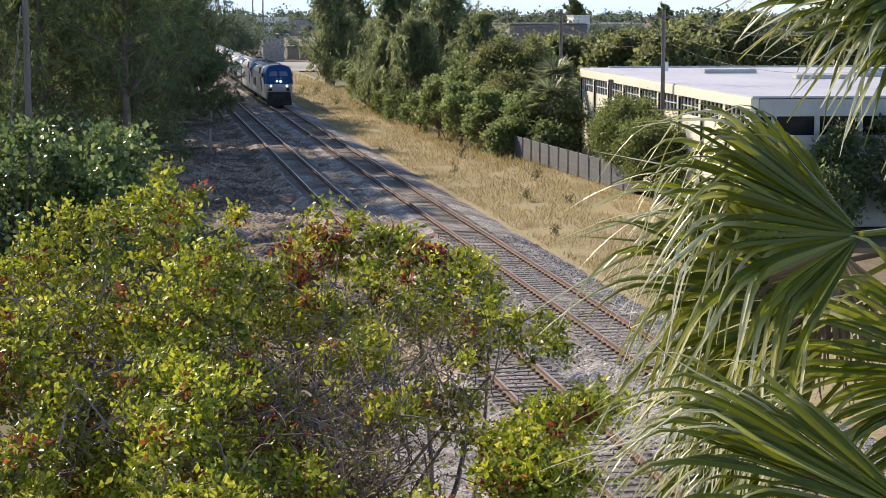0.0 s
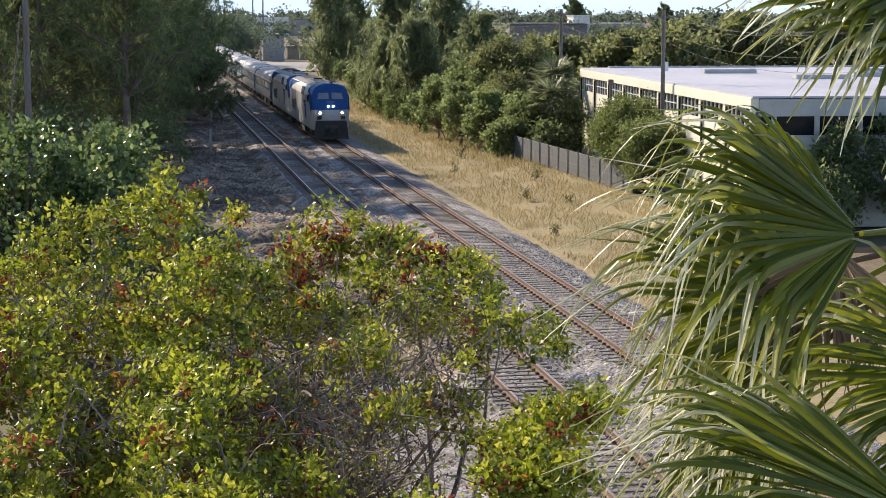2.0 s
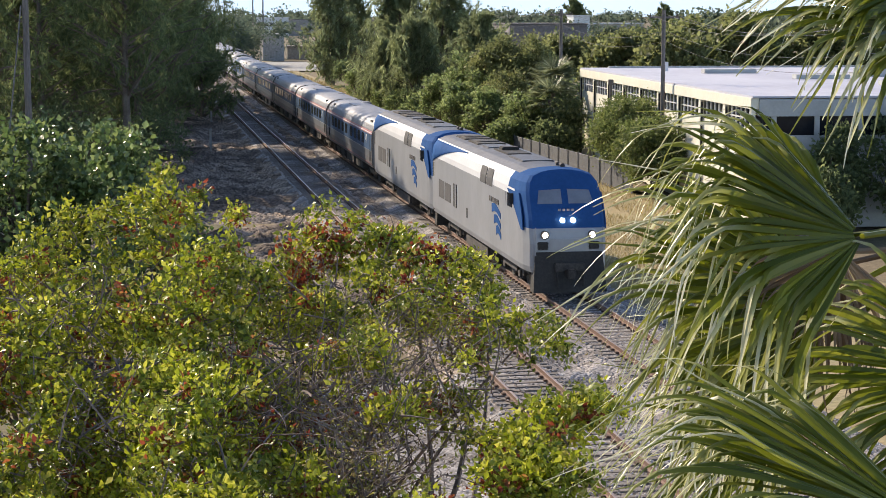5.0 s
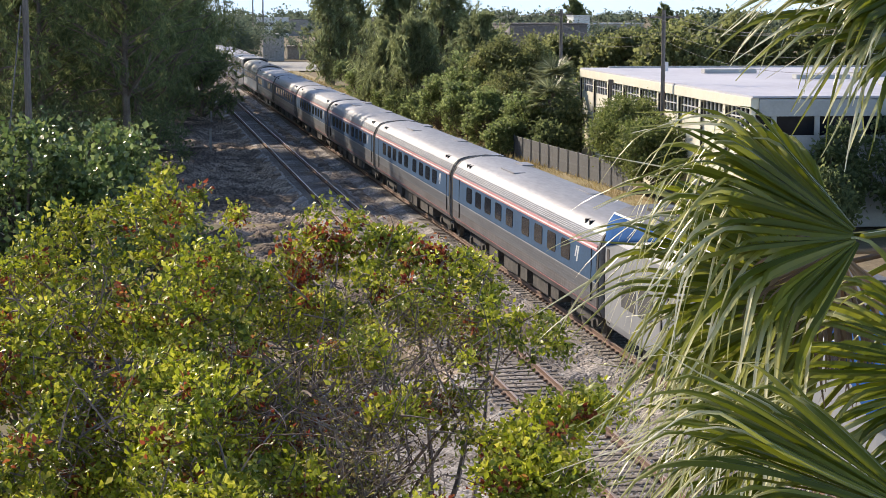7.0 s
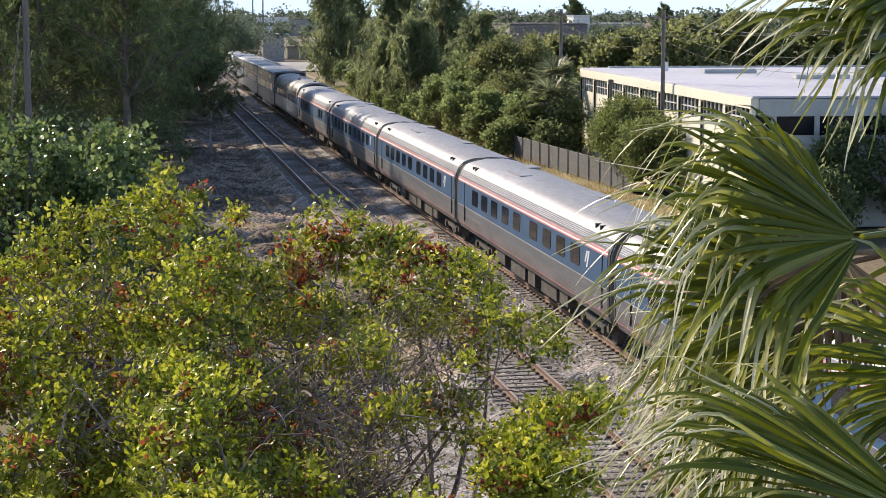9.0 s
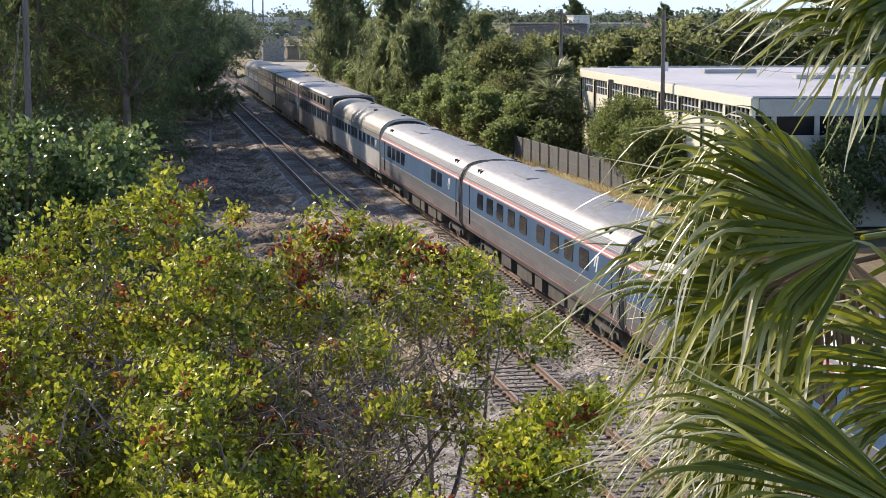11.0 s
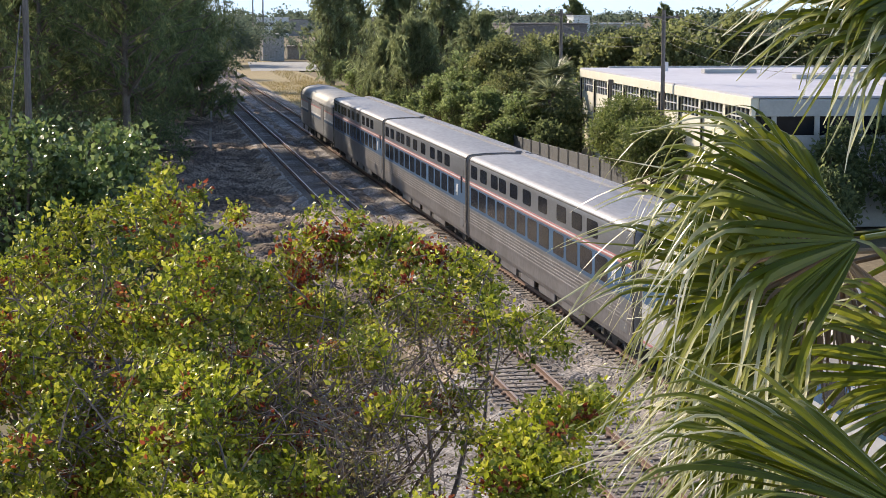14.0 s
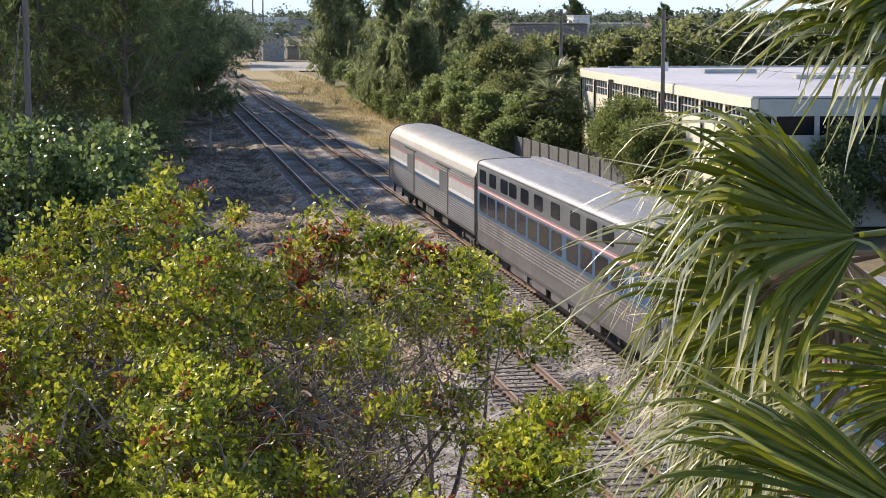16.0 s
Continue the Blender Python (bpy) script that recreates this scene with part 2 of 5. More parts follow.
# The second set is dry straw, whitened to paint in sun glints.
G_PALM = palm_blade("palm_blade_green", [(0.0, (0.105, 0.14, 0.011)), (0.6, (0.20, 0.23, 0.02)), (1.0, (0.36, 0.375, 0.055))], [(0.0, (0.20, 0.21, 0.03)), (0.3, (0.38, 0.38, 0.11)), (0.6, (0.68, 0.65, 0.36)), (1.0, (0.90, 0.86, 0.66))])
G_DEADPALM = leaf("dead_palm_blade", [(0.0, (0.20, 0.13, 0.09)), (1.0, (0.36, 0.27, 0.19))], 0.25, 0.7, 0.3, 1.0)
G_STRAW = leaf("dry_grass_blades", [(0.0, (0.34, 0.26, 0.11)), (0.6, (0.50, 0.40, 0.20)), (1.0, (0.62, 0.53, 0.30))], 0.3, 0.7, 0.3, 0.12, 0.2)
G_WEED = leaf("weed_leaves", [(0.0, (0.10, 0.12, 0.04)), (1.0, (0.24, 0.25, 0.09))], 0.35, 0.6, 0.3, 0.3)


# ---- building blocks ----
def thing(name, label, category, at=(0, 0, 0), turn=0.0, group=""):
    ob = new(name)
    ob.empty_display_size = 0.2
    ob.matrix_world = pose(*at, 0, 0, turn)
    return tagged(ob, label, category, group)


def mesh(name, verts, faces, mats):
    me = bpy.data.meshes.new(name)
    me.from_pydata([tuple(v) for v in verts], [], faces)
    for m in (mats if isinstance(mats, (list, tuple)) else [mats]):
        me.materials.append(m)
    return me


def hang(name, me, parent, label="", kind=""):
    ob = new(name, me)
    ob.parent = parent
    return tagged(ob, label, kind=kind)


def part(name, bm, material, parent, label="", smooth=False):
    me = bpy.data.meshes.new(name)
    bmesh.ops.recalc_face_normals(bm, faces=bm.faces[:])
    if smooth:
        for f in bm.faces:
            f.smooth = True
    bm.to_mesh(me)
    bm.free()
    for m in (material if isinstance(material, (list, tuple)) else [material]):
        me.materials.append(m)
    ob = new(name, me)
    ob.parent = parent
    return tagged(ob, label)


def box(bm, x0, x1, y0, y1, z0, z1, bevel=0.0):
    g = bmesh.ops.create_cube(bm, size=1.0, matrix=Matrix.LocRotScale(((x0 + x1) / 2, (y0 + y1) / 2, (z0 + z1) / 2), None, (x1 - x0, y1 - y0, z1 - z0)))
    if bevel:
        edges = list({e for v in g["verts"] for e in v.link_edges})
        bmesh.ops.bevel(bm, geom=edges, offset=bevel, segments=2, affect="EDGES")
    return bm


def rod(bm, a, b, r0, r1=None, sides=8):
    a, b = Vector(a), Vector(b)
    d = b - a
    m = Matrix.Translation((a + b) / 2) @ d.to_track_quat("Z", "Y").to_matrix().to_4x4()
    bmesh.ops.create_cone(bm, cap_ends=True, segments=sides, radius1=r0, radius2=r0 if r1 is None else r1, depth=d.length, matrix=m)
    return bm


def blocks(x0, x1, y0, y1, z0, z1, bevel=0.0):
    return box(bmesh.new(), x0, x1, y0, y1, z0, z1, bevel)


def tubes(paths, sides=5):
    """One mesh of tapering tubes; each path is a list of (point, radius)."""
    verts, faces = [], []
    for path in paths:
        pts = np.array([q for q, _ in path], float)
        way = np.gradient(pts, axis=0)
        way /= np.linalg.norm(way, axis=1)[:, None] + 1e-9
        ref = np.array((0.3, 0.2, 1.0)) if abs(way[0][2]) < 0.8 else np.array((1.0, 0.2, 0.1))
        for (q, r), w in zip(path, way):
            s = np.cross(w, ref)
            s /= np.linalg.norm(s) + 1e-9
            u = np.cross(s, w)
            for k in range(sides):
                a = 2 * math.pi * k / sides
                verts.append(np.asarray(q) + r * (math.cos(a) * s + math.sin(a) * u))
        n0 = len(verts) - sides * len(path)
        for i in range(len(path) - 1):
            for k in range(sides):
                a, b = n0 + i * sides + k, n0 + i * sides + (k + 1) % sides
                faces.append((a, b, b + sides, a + sides))
    return verts, faces


def unit(v):
    return v / (np.linalg.norm(v, axis=-1, keepdims=True) + 1e-9)


def leaf_mesh(name, at, way, up, length, width, material, fold=0.25):
    """Folded lozenge leaves: at (N,3), way along the blade, up roughly its face; length and width (N,)."""
    n = len(at)
    way = unit(way)
    side = unit(np.cross(way, up))
    nrm = np.cross(side, way)
    L, W = np.asarray(length).reshape(-1, 1), np.asarray(width).reshape(-1, 1)
    base, tip = at - way * L / 2, at + way * L / 2
    mid = at - way * L * 0.06
    le = mid + side * W / 2 + nrm * W * fold
    ri = mid - side * W / 2 + nrm * W * fold
    co = np.stack([base, le, tip, ri], 1).reshape(-1, 3)
    i = np.arange(n)[:, None] * 4
    tri = np.concatenate([i + np.array([[0, 2, 1]]), i + np.array([[0, 3, 2]])], 1).reshape(-1)
    me = bpy.data.meshes.new(name)
    me.vertices.add(4 * n)
    me.vertices.foreach_set("co", co.astype(np.float32).ravel())
    me.loops.add(6 * n)
    me.loops.foreach_set("vertex_index", tri.astype(np.int32))
    me.polygons.add(2 * n)
    me.polygons.foreach_set("loop_start", np.arange(0, 6 * n, 3, dtype=np.int32))
    me.update(calc_edges=True)
    me.materials.append(material)
    return me


def ball(n):
    return unit(rng.normal(size=(n, 3)))


def clump_leaves(centres, radii, per, size, aspect, flat=0.75, up_bias=0.6, shell=0.45):
    """Leaf places and directions on the shells of clumps."""
    at, way = [], []
    for c, r in zip(centres, radii):
        k = max(4, int(per * r * r))
        d = ball(k)
        rad = r * np.maximum(shell * rng.random((k, 1)), np.abs(rng.normal(0.55, 0.38, (k, 1))))
        at.append(np.asarray(c) + d * rad * np.array((1, 1, flat)))
        way.append(unit(d + 0.9 * ball(k)))
    at, way = np.concatenate(at), np.concatenate(way)
    n = len(at)
    up = unit(0.9 * ball(n) + np.array((0, 0, up_bias)))
    L = size * (0.6 + 0.7 * rng.random(n))
    return at, way, up, L, L * aspect


def bend(a, b, r0, r1, sag=0.0, steps=5, wander=0.12):
    a, b = np.asarray(a, float), np.asarray(b, float)
    length = np.linalg.norm(b - a)
    path = []
    off = rng.normal(size=3) * wander * length
    for i in range(steps + 1):
        s = i / steps
        q = a + (b - a) * s + off * math.sin(math.pi * s) - np.array((0, 0, sag)) * s * s
        path.append((q, r0 + (r1 - r0) * s))
    return path


# ---- ground and railway ----
GROUND = -0.6
X_OLD, X_MAIN = 10.44, 15.0


def grid_sheet(name, xs, ys, height, material, label, kind="structure"):
    verts = [(x, y, height(x, y)) for y in ys for x in xs]
    w = len(xs)
    faces = [(j * w + i, j * w + i + 1, (j + 1) * w + i + 1, (j + 1) * w + i) for j in range(len(ys) - 1) for i in range(w - 1)]
    ob = new(name, mesh(name, verts, faces, material))
    for f in ob.data.polygons:
        f.use_smooth = True
    return tagged(ob, label, name.replace("_", " "), kind=kind)


def wave(x, y, size, high):
    return high * noise.noise(Vector((x * size, y * size, 3.7)))


near_x = [-3000, -600, -200, -80] + [-40 + 2.0 * i for i in range(46)] + [70, 110, 200, 500, 3000]
near_y = [-600, -150, -40] + [3.0 * i for i in range(90)] + [300, 360, 450, 700, 1400, 4500]
grid_sheet("ground", near_x, near_y, lambda x, y: GROUND - 0.12 + (wave(x, y, 0.12, 0.16) if -50 < x < 60 and 0 < y < 300 else 0), M_SOIL, "dry sandy soil with patches of weeds")


def heaps(x, y):
    """Low ridges of tipped stone across the way."""
    a = y * 1.35 + 1.4 * math.sin(x * 0.7) + 5.0 * noise.noise(Vector((x * 0.22, y * 0.12, 1.0)))
    return 0.17 * (1 - 2 * abs(math.sin(a * 0.5)) ** 0.7) + wave(x, y, 0.9, 0.10)


def bed(name, profile, y0, y1, step, material, label, rough=0.05):
    """A long low bank: profile of (x, z), with uneven surface."""
    ys = np.arange(y0, y1 + step, step)
    verts = []
    for y in ys:
        for x, z in profile:
            verts.append((x + wave(x, y * 0.7, 0.6, 0.18), y, z + wave(x * 1.7, y, 0.45, rough) + (heaps(x, y) if 11.7 < x < 13.4 else 0)))
    w = len(profile)
    faces = [(j * w + i, j * w + i + 1, (j + 1) * w + i + 1, (j + 1) * w + i) for j in range(len(ys) - 1) for i in range(w - 1)]
    ob = new(name, mesh(name, verts, faces, material))
    return tagged(ob, label, "ballast", kind="structure")


bed("ballast_bed", [(8.2, -0.75), (8.9, -0.30), (9.2, -0.20), (10.4, -0.19), (11.6, -0.20), (11.9, -0.28), (12.3, -0.32), (12.7, -0.32), (13.1, -0.28), (13.6, -0.20), (15.0, -0.19), (16.4, -0.20), (16.9, -0.24), (17.7, -0.5), (18.4, -0.72)], -300, 700, 0.7, M_BALLAST, "grey crushed stone ballast under two tracks", 0.03)


def ripple(x, y):
    bank = min(1.0, max(0.0, x - 8.0))
    return -0.52 + 0.29 * bank + (2.2 - 1.9 * bank) * heaps(x, y) + wave(x, y, 0.5, 0.06) - max(0.0, 4.0 - x) * 0.02


grid_sheet("cinder_verge", [-3.0 + 0.5 * i for i in range(25)], [50 + 0.4 * i for i in range(500)], ripple, M_CINDER, "dark rippled cinder and gravel with painted sun streaks beside the old track")
grid_sheet("gravel_apron", [-3.0 + 0.5 * i for i in range(24)], [14 + 0.6 * i for i in range(63)], lambda x, y: -0.5 + wave(x, y, 0.5, 0.10), M_BALLAST, "pale grey gravel beside the old track")
# Strip over the ballast: tree shade and sun streaks put into its colour.
grid_sheet("cinder_strip", [11.65 + 0.225 * i for i in range(9)], [56 + 0.35 * i for i in range(560)], lambda x, y: -0.27 - 0.30 * abs(x - 12.55) ** 2 + 0.8 * heaps(x, y), M_CINDER, "dark rippled cinder with painted shade and sun streaks between the two tracks")
grid_sheet("grass_verge", [17.6 + 0.6 * i for i in range(20)], [20 + 2.0 * i for i in range(200)], lambda x, y: -0.66 + min(0.10, (x - 17.6) * 0.12) + wave(x, y, 0.35, 0.07), M_STRAW, "dry straw-coloured grass strip beside the railway")


def rail_mesh(name, x, y0, y1, head):
    prof = [(-0.07, -0.165), (0.07, -0.165), (0.07, -0.15), (0.012, -0.13), (0.012, -0.045), (0.036, -0.035), (0.036, -0.004), (0.026, 0.0), (-0.026, 0.0), (-0.036, -0.004), (-0.036, -0.035), (-0.012, -0.045), (-0.012, -0.13), (-0.07, -0.15)]
    n = len(prof)
    verts = [(x + px, y, pz) for y in (y0, y1) for px, pz in prof]
    faces = [(i, (i + 1) % n, n + (i + 1) % n, n + i) for i in range(n)] + [tuple(range(n))[::-1], tuple(range(n, 2 * n))]
    me = mesh(name, verts, faces, [M_RAIL, head])
    for f in me.polygons:
        if all(me.vertices[v].co.z > -0.01 for v in f.vertices):
            f.material_index = 1
    return me


def sleeper_mesh():
    bm = blocks(-1.3, 1.3, -0.11, 0.11, -0.36, -0.172, 0.012)
    me = bpy.data.meshes.new("sleeper")
    bm.to_mesh(me)
    bm.free()
    me.materials.append(M_SLEEPER)
    return me


SLEEPER = sleeper_mesh()


def track(x, label, head, jitter):
    t = thing("railway_track", label, "railway track", (x, 0, 0), group="parallel tracks")
    for s in (-1, 1):
        hang("rail", rail_mesh("rail", s * 0.7525, -300, 700, head), t, "rusty steel rail with a worn head")
    r = random.Random(int(x * 10))
    for i in range(290):
        o = hang("sleeper", SLEEPER, t)
        o.matrix_basis = pose(r.uniform(-0.05, 0.05), 36 + i * 0.53, r.uniform(-0.012, 0.006), 0, 0, r.uniform(-jitter, jitter))
    verts, faces = [], []
    ys = [190 + 0.53 * i for i in range(700)] + [36 - 0.53 * i for i in range(1, 500)]
    for y in ys:
        k = len(verts)
        verts += [(a, y + b, c) for c in (-0.3, -0.172) for b in (-0.11, 0.11) for a in (-1.3, 1.3)]
        faces += [tuple(k + j for j in f) for f in ((4, 5, 7, 6), (0, 1, 5, 4), (2, 6, 7, 3), (0, 4, 6, 2), (1, 3, 7, 5))]
    hang("far_sleeper_run", mesh("far_sleeper_run", verts, faces, M_SLEEPER), t, kind="stuff")
    verts, faces = [], []
    for i in range(420):
        for s in (-1, 1):
            for side in (-1, 1):
                xx, y = s * 0.7525 + side * 0.115, 36 + i * 0.53
                k = len(verts)
                verts += [(xx + a, y + b, c) for c in (-0.172, -0.12) for b in (-0.085, 0.085) for a in (-0.05, 0.05)]
                faces += [tuple(k + j for j in f) for f in ((4, 5, 7, 6), (0, 1, 5, 4), (2, 6, 7, 3), (0, 4, 6, 2), (1, 3, 7, 5))]
    hang("tie_plating", mesh("tie_plating", verts, faces, M_PLATE), t, "rust-brown tie plates and spikes", "stuff")
    return t


def stones(name, n, xr, yr, label):
    """Loose crushed stones lying on the bed."""
    x, y = rng.uniform(*xr, n), rng.uniform(*yr, n)
    r = rng.uniform(0.022, 0.05, n)
    z = np.interp(x, (8.2, 8.9, 9.2, 11.6, 11.9, 12.3, 12.7, 13.1, 13.6, 16.4, 16.9, 17.7, 18.4), (-0.75, -0.3, -0.2, -0.2, -0.28, -0.32, -0.32, -0.28, -0.2, -0.2, -0.24, -0.5, -0.72)) + 0.02
    corners = np.array([(1, 0, 0), (-1, 0, 0), (0, 1, 0), (0, -1, 0), (0, 0, 0.8), (0, 0, -0.8)])
    co = corners[None] * r[:, None, None] * rng.uniform(0.6, 1.3, (n, 6, 1)) + rng.normal(0, 0.006, (n, 6, 3)) + np.stack([x, y, z], 1)[:, None]
    tri = np.array([(4, 0, 2), (4, 2, 1), (4, 1, 3), (4, 3, 0), (5, 2, 0), (5, 1, 2), (5, 3, 1), (5, 0, 3)])
    idx = (np.arange(n)[:, None, None] * 6 + tri[None]).reshape(-1, 3)
    me = bpy.data.meshes.new(name)
    me.vertices.add(6 * n)
    me.vertices.foreach_set("co", co.astype(np.float32).ravel())
    me.loops.add(24 * n)
    me.loops.foreach_set("vertex_index", idx.astype(np.int32).ravel())
    me.polygons.add(8 * n)
    me.polygons.foreach_set("loop_start", np.arange(0, 24 * n, 3, dtype=np.int32))
    me.update(calc_edges=True)
    me.materials.append(M_STONE)
    return tagged(new(name, me), label, "stones", kind="stuff")


stones("ballast_stones", 13000, (8.4, 18.2), (34, 82), "loose grey crushed stones on the ballast")

# ---- plants ----
def casuarina(at, height, spread, sprays, group="australian pines", label="tall feathery casuarina pine with drooping dark needles", lean=(0, 0), size=0.6, low=0.12, needles=None, thick=22):
    """A tapering trunk, rising limbs and plumes of long fine needles that droop."""
    needles = needles or G_PINE
    t = thing("casuarina_tree", label, "tree", at, group=group)
    top = np.array((lean[0], lean[1], height))
    trunk = bend((0, 0, -0.3), top * 0.97, 0.02 * height, 0.03, 0, 8, 0.02)
    v, f = tubes([trunk], 8)
    hang("trunk", mesh("trunk", v, f, M_BARK), t, "dark upright trunk")
    limbs, at_l, way_l = [], [], []
    for i in range(sprays):
        s = low + (1 - low) * (i + rng.random()) / sprays
        q = top * s
        ang = rng.random() * 2 * math.pi
        reach = spread * (1.05 - 0.8 * s ** 1.6) * (0.55 + 0.6 * rng.random())
        rise = reach * (0.25 + 0.5 * rng.random())
        end = q + np.array((math.cos(ang) * reach, math.sin(ang) * reach, rise))
        path = bend(q, end, 0.012 * height * (1.1 - s) * 0.6 + 0.02, 0.015, 0, 4, 0.06)
        limbs.append(path)
        pts = np.array([p for p, _ in path])
        out = unit(end - q)
        for j in range(9):
            w = 0.22 + 0.85 * (j + rng.random()) / 9
            c = pts[0] + (pts[-1] - pts[0]) * w + rng.normal(size=3) * 0.10 * reach
            k = int(thick * (0.5 + 0.9 * rng.random()))
            axis = unit(out * 0.5 + rng.normal(size=3) * 0.35 + np.array((0, 0, rng.choice((0.5, -0.8)))))
            run = rng.uniform(0.35, 0.75) * (0.4 + 0.10 * spread)
            at_l.append(c + axis * rng.uniform(-0.6, 1.0, (k, 1)) * run * 1.6 + rng.normal(size=(k, 3)) * run * 0.2)
            way_l.append(unit(axis + rng.normal(size=(k, 3)) * 0.3))
    v, f = tubes(limbs, 4)
    hang("branching", mesh("branching", v, f, M_BARK), t)
    a, w = np.concatenate(at_l), np.concatenate(way_l)
    n = len(a)
    L = size * (0.6 + 0.9 * rng.random(n))
    hang("crown", leaf_mesh("crown", a, w, ball(n), L, L * 0.12 + 0.02, needles, 0.1), t, "drooping grey-green needle plumes")
    return t


def broadleaf(name, label, category, at, trunk_top, crown, n_clumps, clump_r, per, size, aspect, leaf_mat, group="", flat=0.8, trunk_r=0.12, up_bias=0.6, stems=1):
    """Trunk, limbs to each clump, and a crown of leaf clumps: crown is (centre, radii) in the thing's space."""
    t = thing(name, label, category, at, group=group)
    c0, rad = np.array(crown[0], float), np.array(crown[1], float)
    d = ball(n_clumps)
    d[:, 2] = np.where(d[:, 2] < -0.75, -d[:, 2] * 0.5, d[:, 2])
    rr = 0.45 + 0.55 * rng.random((n_clumps, 1)) ** 0.6
    cen = c0 + d * rad * rr
    rads = clump_r * (0.6 + 0.7 * rng.random(n_clumps))
    fork = np.array((0, 0, trunk_top), float)
    v, f = tubes([bend((rng.normal() * 0.25 * (stems > 1), rng.normal() * 0.25 * (stems > 1), -0.3), fork, trunk_r, trunk_r * 0.65, 0, 5, 0.06) for _ in range(stems)], 8)
    hang("trunk", mesh("trunk", v, f, M_BARK), t)
    paths = [bend(fork, c, trunk_r * 0.45, 0.012, 0, 5, 0.1) for c in cen]
    v, f = tubes(paths, 4)
    hang("branching", mesh("branching", v, f, M_BARK), t)
    hang("crown", leaf_mesh("crown", *clump_leaves(cen, rads, per, size, aspect, flat, up_bias), leaf_mat), t)
    return t


def fan_palm(at, height, n_fans, reach, label, leaf_mat, group=""):
    """A small far cabbage palm: trunk and fan leaves of narrow blades."""
    t = thing("cabbage_palm", label, "palm", at, group=group)
    v, f = tubes([bend((0, 0, -0.3), (0, 0, height), 0.2, 0.16, 0, 5, 0.02)], 8)
    hang("trunk", mesh("trunk", v, f, M_BARK), t)
    A, W, U, L = [], [], [], []
    for i in range(n_fans):
        ang, el = rng.random() * 6.283, rng.uniform(-0.5, 1.2)
        out = np.array((math.cos(ang) * math.cos(el), math.sin(ang) * math.cos(el), math.sin(el)))
        hub = np.array((0, 0, height)) + out * reach * 0.6
        side = unit(np.cross(out, (0, 0, 1.0)))
        for a in np.linspace(-1.5, 1.5, 22):
            w = unit(out * math.cos(a) + side * math.sin(a) + np.array((0, 0, -0.25)))
            ln = reach * rng.uniform(0.6, 0.8)
            A.append(hub + w * ln / 2)
            W.append(w)
            U.append(np.cross(side, out) + rng.normal(size=3) * 0.3)
            L.append(ln)
    L = np.array(L)
    hang("crown", leaf_mesh("crown", np.array(A), np.array(W), np.array(U), L, L * 0.07, leaf_mat), t)
    return t


def scatter_blades(name, label, n, xr, yr, base, size, material, lean=0.5, width=0.03):
    x, y = rng.uniform(*xr, n), rng.uniform(yr[0] ** 0.5, yr[1] ** 0.5, n) ** 2
    keep = np.array([noise.noise(Vector((a * 0.5, b * 0.25, 0))) > -0.35 for a, b in zip(x, y)])
    x, y = x[keep], y[keep]
    n = len(x)
    L = size * (0.5 + rng.random(n))
    way = unit(np.stack([rng.normal(0, lean, n), rng.normal(0, lean, n), np.ones(n)], 1))
    at = np.stack([x, y, np.full(n, base)], 1) + way * L[:, None] * 0.45
    ob = new(name, leaf_mesh(name, at, way, ball(n), L, L * 0.05 + width, material, 0.1))
    return tagged(ob, label, "grass", kind="stuff")


# casuarinas beyond the old track
for x, y, h, sp, ns, low in ((3.4, 186, 17, 7.0, 95, 0.04), (6.4, 181, 9, 4.6, 60, 0.03), (-2.5, 172, 19, 6.5, 90, 0.04), (-7, 158, 18, 6.5, 80, 0.05), (6.2, 226, 18, 6.0, 70, 0.06), (-11, 140, 17, 6.5, 80, 0.05), (-9, 190, 20, 7, 60, 0.1), (-2.2, 150, 16, 5.0, 75, 0.03), (0.2, 160, 12, 4.4, 60, 0.02), (0.5, 215, 19, 6, 60, 0.1), (6.0, 262, 17, 5.5, 60, 0.08), (4.5, 310, 17, 6, 50, 0.08),
                             # The first five here, crowns out of view, are added to shade the tracks.
                             (-4.5, 152, 24, 7.5, 125, 0.35), (-5.5, 176, 25, 8, 125, 0.35), (-8.5, 136, 23, 7, 110, 0.35), (-3.0, 206, 25, 8, 120, 0.35), (-4.0, 232, 25, 8, 110, 0.35), (2.2, 204, 19, 7.4, 110, 0.1), (-1.5, 184, 20, 6.5, 100, 0.1), (2.6, 172, 13.5, 4.6, 80, 0.06), (3.0, 240, 19, 7, 90, 0.1), (0.2, 133, 18, 6.8, 110, 0.22), (-0.6, 117, 17, 5.2, 70, 0.30), (-4.6, 134, 16.5, 5.2, 80, 0.03), (-6.0, 120, 16, 5.2, 70, 0.03), (-9.5, 108, 15.5, 5.2, 75, 0.04), (-12.5, 124, 18, 6, 70, 0.08), (-14.5, 98, 15, 5, 60, 0.05), (-0.8, 140, 9, 3.6, 50, 0.02)):
    near, tall = y < 165, low > 0.3
    casuarina((x, y, GROUND), h, sp, ns, "pines beside the old track", low=low, size=0.95 if tall else (0.44 if near else 0.6), thick=11 if tall else ((20 if x > -2 else 30) if near else (13 if y > 214 else 18)))
# casuarinas beyond the grass verge
casuarina((28.6, 268, GROUND), 15.0, 4.6, 130, "pines beyond the verge", needles=G_PINELIGHT, size=0.7, low=0.02)
casuarina((32.5, 276, GROUND), 14.5, 4.2, 100, "pines beyond the verge", needles=G_PINELIGHT, size=0.7, low=0.02)
